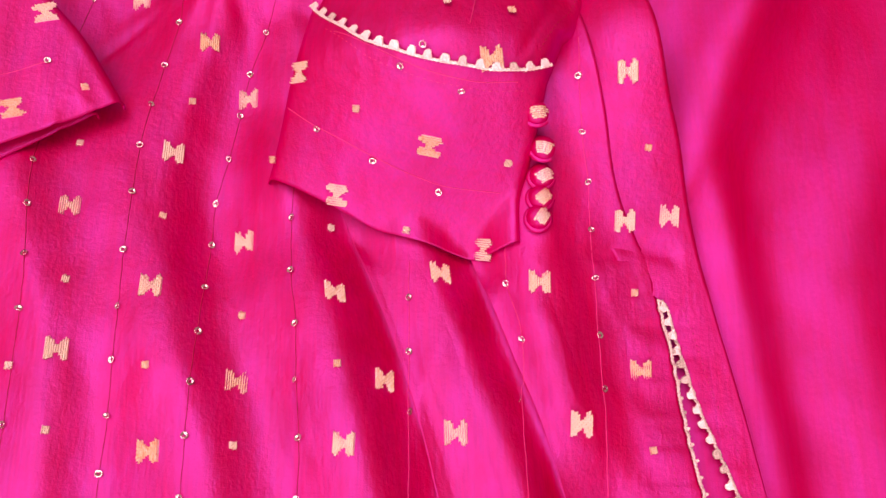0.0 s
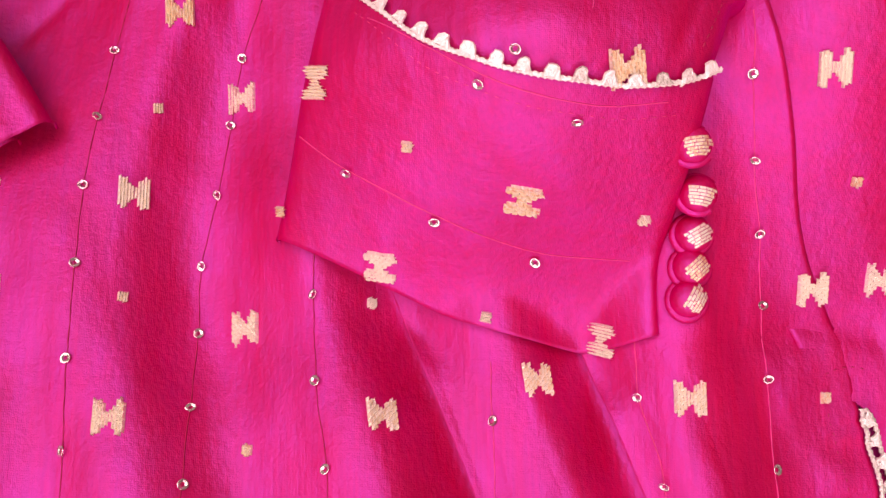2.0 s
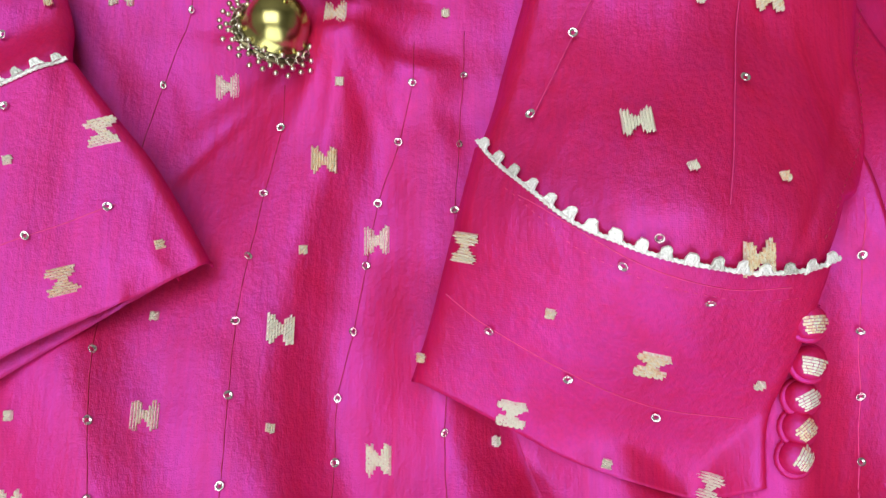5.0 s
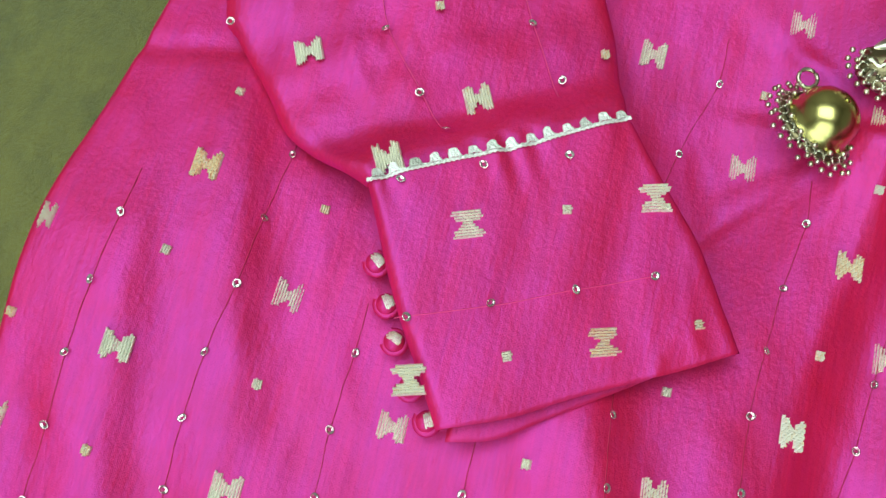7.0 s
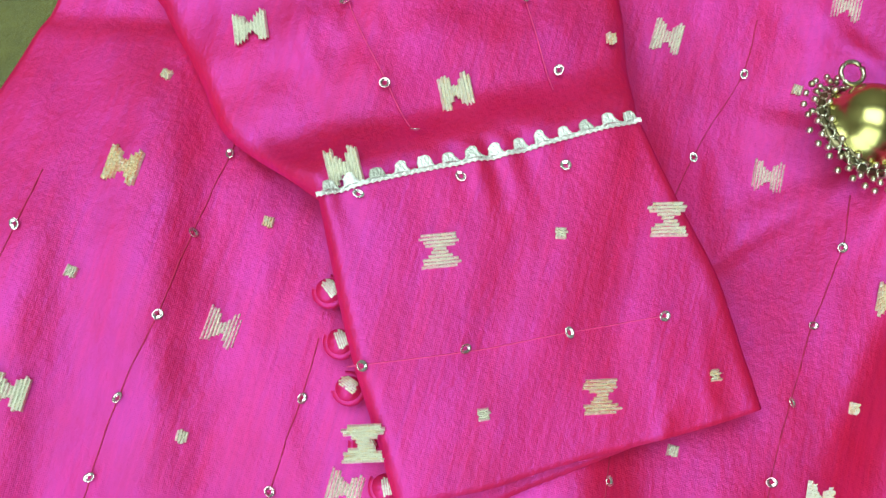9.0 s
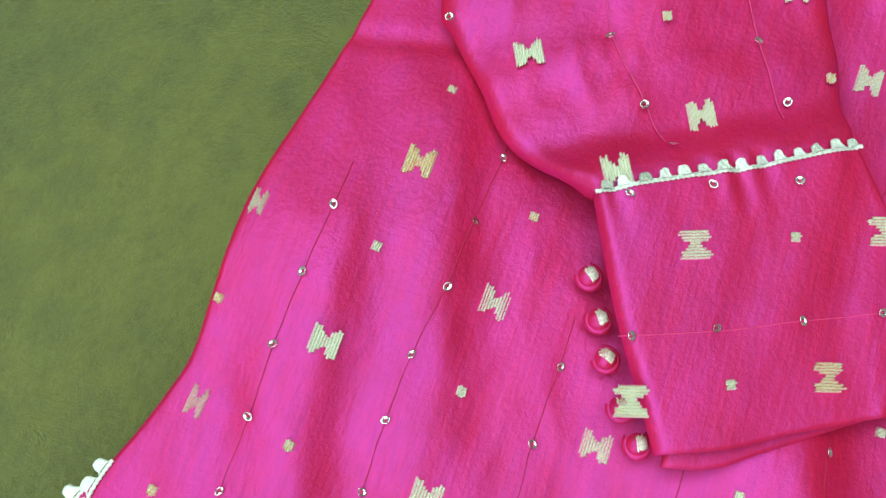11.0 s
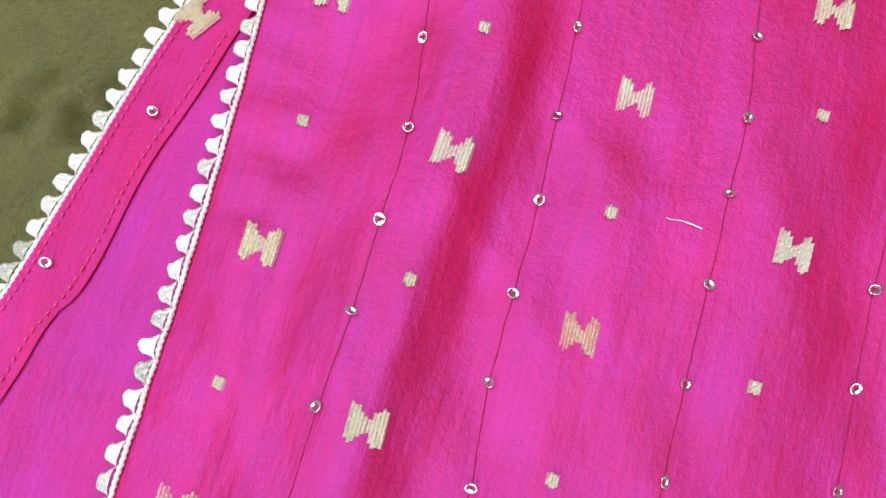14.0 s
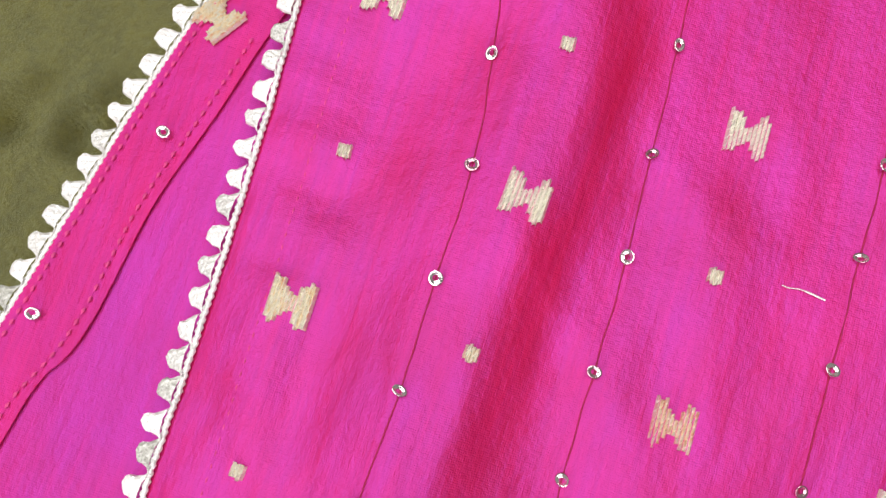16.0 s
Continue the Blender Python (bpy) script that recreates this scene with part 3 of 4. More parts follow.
# ---- gold motifs: strands of metal thread woven into an H ----
def woven_mesh(name, columns, pitch, seed):
    """Strands of metal thread side by side, one connected relief: columns hold each strand's lower and upper end."""
    rnd_w = random.Random(seed)
    step = 0.00042
    x0 = -pitch * len(columns) / 2
    lo, hi = min(c[0] for c in columns), max(c[1] for c in columns)
    rows = int((hi - lo) / step) + 1
    v, f, at = [], [], {}
    def vert(i, j):
        if (i, j) not in at:
            peak = i % 2 == 1
            z = 0.00045 if peak else -0.00072
            if peak and (j + i) % 4 == 0:
                z = -0.00015
            at[i, j] = len(v)
            v.append((x0 + i * pitch / 2 + rnd_w.uniform(-0.00005, 0.00005), lo + j * step + (i % 4 == 1) * 0.00014 + rnd_w.uniform(-0.00006, 0.00006), z + rnd_w.uniform(0, 0.00008)))
        return at[i, j]
    for k, (a, b) in enumerate(columns):
        ja, jb = round((a - lo) / step), min(rows, round((b - lo) / step))
        for j in range(ja, jb):
            for i in (2 * k, 2 * k + 1):
                f.append((vert(i, j), vert(i + 1, j), vert(i + 1, j + 1), vert(i, j + 1)))
    return mesh_of(name, v, f, False)

def motif_mesh(seed):
    rnd_m = random.Random(seed)
    cols = []
    for k, half in enumerate((0.0039, 0.0042, 0.0040, 0.0029, 0.0016, 0.0016, 0.0029, 0.0040, 0.0042, 0.0039)):
        shift = 0.0001 if k < 5 else -0.0001
        cols.append((-half + shift + rnd_m.uniform(-0.0006, 0.0004), half + shift + rnd_m.uniform(-0.0004, 0.0006)))
    return woven_mesh("motif", cols, 0.00086, seed)

def dot_mesh(seed):
    rnd_d = random.Random(seed)
    return woven_mesh("gold_dot", [(-0.0013 + rnd_d.uniform(-0.0003, 0.0002), 0.0013 + rnd_d.uniform(-0.0002, 0.0004)) for k in range(4)], 0.0007, seed)

def ring_mesh():
    """A cupped sequin with its hole."""
    v, f = [], []
    for r, z in ((0.00062, 0.0), (0.0010, 0.00016), (0.0014, 0.00042), (0.00143, 0.0003)):
        for k in range(12):
            a = k * math.pi / 6
            v.append((r * math.cos(a), r * math.sin(a), z))
    for j in range(3):
        for k in range(12):
            f.append((j * 12 + k, (j + 1) * 12 + k, (j + 1) * 12 + (k + 1) % 12, j * 12 + (k + 1) % 12))
    return mesh_of("sequin", v, f)

MOTIFS = [motif_mesh(k) for k in range(5)]
DOTS = [dot_mesh(k + 20) for k in range(3)]
RING = ring_mesh()
for me, mt in [(m_, GOLD) for m_ in MOTIFS + DOTS] + [(RING, SEQUIN)]:
    me.materials.append(mt)
rnd = random.Random(5)

def sew(kind, places, owner, z_of, turn=0.0):
    for x, y in places:
        if kind == "motif":
            part("motif", rnd.choice(MOTIFS), None, owner, m=frame_on(z_of, x / 100, y / 100, turn + rnd.uniform(-0.06, 0.06), 0.0006) @ Matrix.Diagonal((rnd.uniform(0.92, 1.02), rnd.uniform(0.94, 1.08), 1, 1)))
        elif kind == "dot":
            part("gold_dot", rnd.choice(DOTS), None, owner, m=frame_on(z_of, x / 100, y / 100, turn + rnd.uniform(-0.1, 0.1), 0.0008))
        else:
            tilt = Matrix.Rotation(rnd.uniform(-0.5, 0.5), 4, "X") @ Matrix.Rotation(rnd.uniform(-0.5, 0.5), 4, "Y") @ Matrix.Diagonal((rnd.uniform(0.72, 1.0), 1, 1, 1))
            part("sequin", RING, None, owner, m=frame_on(z_of, x / 100, y / 100, rnd.uniform(0, 3), 0.0008) @ tilt)

part("motif", MOTIFS[2], None, front, m=frame_on(body_z, -0.3135, 0.169, 0.0) @ Matrix.Diagonal((0.5, 0.9, 1, 1)))
part("motif", MOTIFS[1], None, front, m=frame_on(body_z, -0.3105, 0.1120, -0.1) @ Matrix.Diagonal((0.6, 1.0, 1, 1)))


# sequins sit on lines of thread along the warp: y, x in cm of each, from low to high y
COLUMNS = [
    [(-3.8, -28.7), (-1.7, -28.6), (0.4, -28.6), (2.6, -28.6), (4.8, -28.9), (7.1, -29.3), (9.2, -29.6), (11.3, -29.5), (13.3, -29.5), (15.4, -29.4), (17.5, -29.3)],
    [(-4.5, -25.2), (-2.3, -25.4), (-0.3, -25.4), (1.9, -25.4), (3.9, -25.5), (6.1, -25.6), (8.3, -25.8), (10.4, -26), (12.4, -26), (14.3, -25.9), (16.4, -25.6), (18.5, -25.5), (20.7, -25.3)],
    [(-3.3, -21.4), (-1.2, -21.4), (1, -21.4), (3.1, -21.4), (4.9, -21.4), (6.9, -21.6), (9, -21.8), (11.2, -21.9), (13.1, -22), (15.4, -21.9)],
    [(-2.5, -17.9), (-0.3, -17.9), (1.9, -17.9), (4.2, -17.8), (6.4, -17.7), (8.7, -17.6), (10.5, -17.8), (12.3, -17.9)],
    [(5, -13.8), (7.1, -13.8), (9.2, -13.8), (11.3, -13.9), (13.4, -14.2), (15.4, -14.4), (17.5, -14.4), (19.6, -14.3), (21.7, -14.2), (24.4, -13.7), (27, -12.9)],
    [(3.4, -10.5), (5.4, -10.4), (7.4, -10.4), (9.4, -10.4), (11.7, -10.5), (14.2, -10.5), (16.4, -10.5), (18.4, -10.3), (20.5, -10), (22.7, -9.6)],
    [(2.5, -7.5), (4.6, -7.5), (6.5, -7.5), (8.5, -7.5), (10.4, -7.5), (12.4, -7.5), (14.3, -7.5), (16.3, -7.1), (18.4, -6.8), (20.4, -6.5), (22.4, -5.9), (24.3, -5.5)],
    [(2.5, -3.6), (4.6, -3.6), (6.7, -3.8), (8.8, -3.9), (11, -4.2), (13.3, -4.3), (15.6, -4.2), (17.8, -4.1), (20.1, -4.1), (22.3, -4), (24.6, -3.9)],
    [(5.7, 0.3), (7.8, 0.3), (9.9, 0.3)],
    [(6.1, 4.5), (8.2, 4.5), (10.4, 4)],
    [(6.4, 7.5), (8.5, 7.5), (10.8, 7.5), (12.7, 7.4), (14.5, 7.3), (16.2, 7), (18.1, 6.8)],
]

def thread_mesh(line, y0, y1, z_of, half=0.00019):
    v, f = [], []
    n = int((y1 - y0) / 0.1)
    for k in range(n + 1):
        y = y0 + (y1 - y0) * k / n
        x = along(line, y) + 0.03 * noise.noise((y * 1.5, line[0][1], 0))
        z = z_of(x / 100, y / 100) + 0.00010 + 0.00022 * noise.noise((y * 6, line[0][1], 5))
        for dx, dz in ((-half, -0.0002), (-half * 0.6, 0.00012), (half * 0.6, 0.00012), (half, -0.0002)):
            v.append((x / 100 + dx, y / 100, z + dz))
    for k in range(n):
        for i in range(3):
            f.append((4 * k + i, 4 * k + i + 1, 4 * k + i + 5, 4 * k + i + 4))
    return mesh_of("thread", v, f)

def thread_path(points, z_of, half=0.00016):
    pts = resample([(x / 100, y / 100) for x, y in points], 40)
    v, f = [], []
    for k, p in enumerate(pts):
        d = (pts[min(k + 1, 40)] - pts[max(k - 1, 0)]).normalized()
        z = z_of(p.x, p.y) + 0.00012 + 0.0002 * noise.noise((k * 0.9, points[0][0], 2))
        for o, dz in ((-half, -0.0002), (-half * 0.6, 0.00012), (half * 0.6, 0.00012), (half, -0.0002)):
            v.append((p.x - d.y * o, p.y + d.x * o, z + dz))
    for k in range(40):
        for i in range(3):
            f.append((4 * k + i, 4 * k + i + 1, 4 * k + i + 5, 4 * k + i + 4))
    return mesh_of("thread", v, f)

for owner, z_of, points in (
        (right_cuff, right_sleeve_z, [(-4.4, 16.9), (-3.3, 16.0), (-1.1, 14.8), (1.3, 14.0), (3.8, 13.75)]),
        (right_cuff, right_sleeve_z, [(-2.6, 19.2), (-0.2, 17.45), (2.2, 16.7), (4.2, 16.8)]),
        (left_cuff, left_sleeve_z, [(-20.8, 16.3), (-18.2, 17.4), (-16.2, 18.4), (-13.9, 19.5)]),
        (left_sleeve, left_sleeve_z, [(-24.0, 26.5), (-23.3, 24.9), (-21.8, 23.1), (-21.0, 22.2)]),
        (left_sleeve, left_sleeve_z, [(-20.2, 28.4), (-19.2, 26.5), (-17.9, 24.2)]),
        (right_sleeve, right_sleeve_z, [(0.4, 29.0), (0.1, 26.6), (-1.0, 24.1), (-2.2, 21.5)]),
        (right_sleeve, right_sleeve_z, [(3.8, 26.0), (3.1, 22.2), (2.4, 18.6)])):
    part("thread", thread_path(points, z_of), THREAD, owner, "thin line of thread")

for i, line in enumerate(COLUMNS):
    part("thread", thread_mesh(line, max(-12, line[0][0] - 6), min(line[-1][0] + 1.5, 30), top_z), THREAD_DARK if i < 8 else THREAD, front, "thin line of thread")
    sew("sequin", [(x, y) for y, x in line], front, top_z)

def facing_top(x, y):
    return back_z(x, y) + 0.0014

sew("motif", [(-34.3, 4.1)], back, facing_top, -0.6)
sew("sequin", [(-34.5, 1.6), (-35.6, -2.4), (11.6, 7.2)], back, facing_top)
sew("dot", [(-27.6, 5.3), (-31, 2.2), (-23.8, 2), (-19.8, 5.4), (-27.6, -0.7), (-30.9, -3.9), (-23.6, -3.9), (-20, -0.9), (-24.3, 13.8), (-28.2, 10.9), (-31.4, 8.6), (-24.1, 7.9), (-20.2, 10.7), (-23.9, 19.3), (-27.8, 16.8), (-27.4, 22.2), (-31.4, 14)], front, top_z)
sew("dot", [(-16.3, 8.1), (-16.4, 13.5), (-11.4, 26.9), (-12.9, 16.5), (-4.5, 26.7), (-7.8, 24.1), (-9.3, 13.3), (-6, 9.3), (-2.3, 7.2), (-13.9, 7.1), (-12.3, 4.8), (-5.9, 4.3), (-12.4, 10.4), (-8.7, 18.7), (9.3, 4.2), (9.1, 10.3), (-9.1, 7.1), (-2.8, 13.1)], front, top_z)
sew("motif", [(-27.5, 2.3), (-23.9, 4.8), (-31, -0.8), (-23.8, -0.8), (-27.6, -3.9), (-19.8, 2.2), (-20, 8), (-28.2, 13.8), (-24.3, 10.8), (-27.8, 8.2), (-31.2, 5.4), (-20.3, 13.6), (-27.5, 19.6), (-24.2, 16.5), (-20.2, -3.8), (-31, -6.6)], front, top_z)
sew("motif", [(-16.2, 11.1), (-15.2, 27.4), (-11.6, 24.4), (-10.7, 29.4), (-8.2, 21.6), (-9.2, 16.2), (-12.8, 13.6), (-8, 26.3), (-6.2, 12.5), (-6.5, 19.2), (-9.3, 10.2), (-2.5, 10.1), (-12.3, 7.7), (-6, 6.7), (-8.8, 4.1), (-2, 4.3), (1.5, 10.9), (-0.6, 6.8), (2, 4.8), (5.2, 10.3), (6.5, 5), (9.1, 7.2), (8.8, 13.1), (-16.7, 4.9)], front, top_z)
sew("dot", [(-16.9, 20.6), (-12.6, 18.4), (-17.6, 16.1)], left_cuff, left_sleeve_z, 1.9)
sew("motif", [(-19.5, 19.4), (-15.1, 17.2), (-20, 14.8), (-14.5, 21.7)], left_cuff, left_sleeve_z, 1.9)
sew("sequin", [(-21.6, 20.1), (-19.5, 21.2), (-17.2, 22.2), (-20.5, 16.4), (-16.2, 18.4), (-14.1, 19.4), (-18.4, 17.4)], left_cuff, left_sleeve_z)
sew("dot", [(-16.8, 26.1), (-22, 26)], left_sleeve, left_sleeve_z, 0.4)
sew("motif", [(-25.5, 23.7), (-20.2, 23.5), (-22.1, 20.6), (-18.5, 28.5)], left_sleeve, left_sleeve_z, 0.45)
sew("sequin", [(-21.9, 23.1), (-23.4, 24.9), (-17.9, 24.8), (-19.2, 26.4), (-28.1, 24.1), (-20.8, 22)], left_sleeve, left_sleeve_z)
sew("dot", [(-1.7, 16.2), (0.2, 12.5), (4, 14.6), (-5, 15.3)], right_cuff, right_sleeve_z, 1.4)
sew("motif", [(1, 15), (-2.5, 13.8), (-3.9, 18), (3.2, 11.9)], right_cuff, right_sleeve_z, 1.4)
sew("sequin", [(-3.2, 15.9), (-1.1, 14.7), (1.4, 13.8), (-0.1, 17.2), (2.1, 16.4)], right_cuff, right_sleeve_z)
sew("dot", [(2.5, 25.1), (4, 19.5), (1.6, 19.6), (-1.4, 26.9)], right_sleeve, right_sleeve_z, 0.3)
sew("motif", [(0.4, 21), (-1.3, 27.2), (3.2, 17.4), (4.6, 25.4)], right_sleeve, right_sleeve_z, 0.12)
sew("sequin", [(-2.2, 21.6), (3.4, 22.5), (0.2, 26.9), (0.7, 17.8), (-1, 24.1)], right_sleeve, right_sleeve_z)
sew("dot", [(9.6, 15.6)], side, side_z)
sew("motif", [(8.6, 18), (10.6, 13.3)], side, side_z)

# ---- silver lace with a row of scallops ----
def scallop_mesh(seed):
    """One tooth of the lace: a flat-topped bump of twisted metal thread, raised at its rim."""
    rnd_s = random.Random(seed)
    rim = [(-0.0028, 0.0), (-0.0022, 0.0009), (-0.0018, 0.0020), (-0.0016, 0.0031), (-0.0013, 0.0036), (0.0, 0.0038), (0.0011, 0.0037), (0.0015, 0.0031), (0.0017, 0.0020), (0.0022, 0.0009), (0.0028, 0.0)]
    rim = [(x + rnd_s.uniform(-0.00022, 0.00022), y + (rnd_s.uniform(-0.0003, 0.0002) if y else 0)) for x, y in rim]
    v, f = [], []
    for k, s in enumerate((1.0, 0.94, 0.72, 0.4)):
        for x, y in rim:
            jx = rnd_s.uniform(-1, 1) * 0.00012
            v.append((x * s + jx, y * s + (1 - s) * 0.0008 + jx, (0.0, 0.0006, 0.00075, 0.0007)[k] + rnd_s.uniform(-0.0001, 0.0001)))
    n = len(rim)
    for k in range(3):
        for i in range(n - 1):
            f.append((k * n + i, k * n + i + 1, (k + 1) * n + i + 1, (k + 1) * n + i))
    f.append(tuple(3 * n + i for i in range(n)))
    return mesh_of("scallop", v, f, False)

SCALLOPS = [scallop_mesh(k) for k in range(4)]
for me in SCALLOPS:
    me.materials.append(SILVER)

def lace(points, z_of, side, pitch=0.0058, label="silver scalloped lace edging", size=1.0, band=0.0006, lift=0.0006):
    """side: +1 puts the scallops to the left of the line's direction."""
    ln = length_of(points)
    n = max(2, int(ln * 2000))
    line = resample(points, n)
    v, f = [], []
    for k, p in enumerate(line):
        d = (line[min(k + 1, n)] - line[max(k - 1, 0)]).normalized()
        nx, ny = -d.y, d.x
        wob = 0.00018 * math.sin(k * 2.1)
        for o, dz in ((-band + wob, -0.0003), (-band * 0.6 + wob, 0.0004), (0, 0.0002 + 0.0002 * math.sin(k * 1.7)), (band * 0.6 + wob, 0.0004), (band + wob, -0.0003)):
            x, y = p.x + nx * o, p.y + ny * o
            v.append((x, y, z_of(p.x, p.y) + lift + dz))
    for k in range(n):
        for i in range(4):
            f.append((5 * k + i, 5 * k + i + 1, 5 * k + i + 6, 5 * k + i + 5))
    trim = part("lace_trim", mesh_of("lace_trim", v, f), SILVER, kurta, label)
    m = max(1, round(ln / pitch))
    teeth = resample(points, 2 * m)
    for k in range(m):
        p, d = teeth[2 * k + 1], (teeth[2 * k + 2] - teeth[2 * k])
        a = math.atan2(d.y, d.x) + (0 if side > 0 else math.pi)
        sx = size * rnd.uniform(0.9, 1.1)
        part("scallop", rnd.choice(SCALLOPS), None, trim, m=frame_on(z_of, p.x, p.y, a + rnd.uniform(-0.12, 0.12), lift) @ Matrix.Diagonal((sx, size * rnd.uniform(0.86, 1.1), 1, 1)))
    return trim

lace([(along(LEFT_EDGE, y / 100) + 0.0003, y / 100) for y in range(-12, 10, 1)], lambda x, y: body_z(x, y) - 0.001, 1, lift=0.0016, size=1.04)
lace([(along(BACK_EDGE, y / 100), y / 100) for y in range(-12, 9, 1)], back_z, 1, lift=0.0008, size=1.1)
lace(R_LACE, right_sleeve_z, 1, pitch=0.0062, size=0.88, lift=0.0008)
lace(L_LACE, left_sleeve_z, 1, pitch=0.0058, size=0.82, lift=0.0008)
lace([(along(RIGHT_EDGE, y / 100), y / 100) for y in (0, 2.6, 4, 6, 8, 9.5, 10.0)], lambda x, y: body_z(x, y) + 0.0002, -1, pitch=0.0058, size=0.35, lift=0.001)
lace([(along(SLIT_BACK, y / 100), y / 100) for y in (0, 2.6, 4, 6, 8, 9.5, 10.0)], side_z, 1, pitch=0.0058, size=0.8, lift=0.0008)

# ---- stitching: rows of short raised stitches ----
def stitches(points, z_of, pitch=0.0024, ln=0.0017, half=0.00038, mat=None):
    n = max(2, int(length_of(points) / pitch))
    line = resample(points, n)
    v, f = [], []
    for k in range(n):
        p, d = line[k], (line[k + 1] - line[k]).normalized()
        s = Vector((-d.y, d.x)) * half
        a, b = p, p + d * ln
        z0, z1 = z_of(a.x, a.y), z_of(b.x, b.y)
        i = len(v)
        mid, zm = (a + b) / 2, (z0 + z1) / 2
        v += [(a.x, a.y, z0 - 0.0001), (mid.x - s.x, mid.y - s.y, zm), (b.x, b.y, z1 - 0.0001), (mid.x + s.x, mid.y + s.y, zm), (mid.x, mid.y, zm + 0.0004)]
        f += [(i, i + 1, i + 4), (i + 1, i + 2, i + 4), (i + 2, i + 3, i + 4), (i + 3, i, i + 4)]
    return tagged(part("stitching", mesh_of("stitching", v, f), mat or THREAD, kurta, "row of pink stitches"), kind="stuff")

stitches([(along(BACK_EDGE, y / 100) + 0.0022, y / 100) for y in range(-12, 8)], facing_top)
stitches([(along(FACING_EDGE, y / 100) - 0.0025, y / 100) for y in range(-12, 5)], facing_top)
stitches([(along(LEFT_EDGE, y / 100) + 0.0105, y / 100) for y in range(-12, 9)], body_z, half=0.0002)
stitches(cm((5.0, 18.0), (5.8, 19.5), (6.8, 21.3), (7.9, 26.0)), right_sleeve_z, half=0.00022, mat=THREAD_DARK)
stitches([(x + 0.0005, y - 0.006) for x, y in R_LACE[1:-1]], right_sleeve_z, half=0.00014)

stitches([(along(RIGHT_EDGE, y / 100) - 0.0085, y / 100) for y in range(0, 11)], body_z, half=0.0002, mat=THREAD_DARK)
stitches(cm((9.1, 10.9), (9.7, 11.1), (10.3, 11.0)), lambda x, y: max(body_z(x, y), side_z(x, y)), half=0.0002, mat=THREAD_DARK)
stitches([(along(SLIT_BACK, y / 100) + 0.0075, y / 100) for y in range(0, 11)], side_z, half=0.0002, mat=THREAD_DARK)

# ---- covered buttons and their loops ----
def button(x, y, z, r, parent, turn):
    bm = bmesh.new()
    bmesh.ops.create_uvsphere(bm, u_segments=20, v_segments=14, radius=r)
    for vt in bm.verts:
        k = 1 + 0.05 * noise.noise(vt.co * 420 + Vector((x * 900, y * 700, 0)))
        vt.co = Vector((vt.co.x * k, vt.co.y * k, vt.co.z * 0.85 * k))
    b = part("button", bm, SILK, parent, "fabric-covered pink ball button with gold weave", pose(x, y, z, 0, 0, math.degrees(turn)))
    bm = bmesh.new()
    for k in range(6):
        a = -0.75 + 0.2 * rnd.random()
        lat = -0.75 + 0.17 * k
        while a < 0.6:
            e = a + rnd.uniform(0.25, 0.6)
            pts = []
            for da, dl in ((a, -0.07), (e - 0.03, -0.07), (e - 0.03, 0.07), (a, 0.07)):
                d = Vector((math.sin(da) * math.cos(lat + dl), math.sin(lat + dl), math.cos(da) * math.cos(lat + dl)))
                pts.append(bm.verts.new(Vector((d.x, d.y, d.z * 0.85)) * r * 1.05))
            bm.faces.new(pts)
            a = e
    part("gold_patch", bm, GOLD, b, "patch of woven gold thread")
    bm = bmesh.new()
    v, f = [], []
    for i in range(15):
        a = math.pi * (0.25 + 1.5 * i / 14)
        for k in range(6):
            c = 2 * math.pi * k / 6
            rr = r * 0.98 + 0.0011 * math.cos(c)
            v.append((rr * math.cos(a) * 1.05, rr * math.sin(a), -r * 0.25 + 0.0011 * math.sin(c)))
    for i in range(14):
        for k in range(6):
            f.append((i * 6 + k, i * 6 + (k + 1) % 6, (i + 1) * 6 + (k + 1) % 6, (i + 1) * 6 + k))
    bm.free()
    part("button_loop", mesh_of("button_loop", v, f), SILK, b, "narrow pink fabric loop")

for x, y, t in ((5.0, 16.15, 0.1), (5.35, 15.2, -0.2), (5.35, 14.35, 0.5), (5.3, 13.55, 0.7), (5.2, 12.75, 1.0)):
    button(x / 100, y / 100, right_sleeve_z(x / 100, y / 100) - 0.002, 0.0047, kurta, t)
for x, y, t in ((-21.9, 18.0, 2.5), (-21.3, 16.9, 2.2), (-20.8, 15.9, 2.8), (-20.05, 14.75, 2.4), (-19.35, 13.95, 2.0)):
    button(x / 100, y / 100, max(0.005, body_z(x / 100, y / 100) + 0.003), 0.0031, kurta, t)

# ---- plain cloth beside and under the kurta ----
def plain_z(x, y):
    xc, yc = x * 100, y * 100
    z = -0.016 + 0.030 * hill(x, y, 0.12, 0.26, 0.10, 0.10)
    for line, amp, wl, wr in (([(-10, 14.0), (8, 12.8), (13, 12.4), (16, 12.2), (19, 13.1), (24, 15.4), (32, 18.0)], 1.3, 2.2, 1.5), ([(-10, 21.0), (5, 18.6), (10, 18.0), (15, 19.5), (22, 23)], 0.7, 2.6, 2.2)):
        u = xc - along(line, yc)
        z += amp / 100 * math.exp(-(u / (wl if u < 0 else wr)) ** 2)
    z += wrinkle(x, y, 18, 0.0012)
    low = side_z(x, y) - 0.0045
    return z if z < low else low + (z - low) * smooth01((x - along(BACK_RIGHT, y) - 0.002) / 0.02)

cloth = new("folded_cloth", sheet("folded_cloth", lambda y: 0.06, lambda y: 0.42 + 0.02 * math.sin(y * 9), -0.13, 0.48, 110, 120, plain_z, 0.002, 0.004))
cloth.data.materials.append(PLAIN)
tagged(cloth, "plain bright pink satin cloth folded beside the kurta", "cloth")

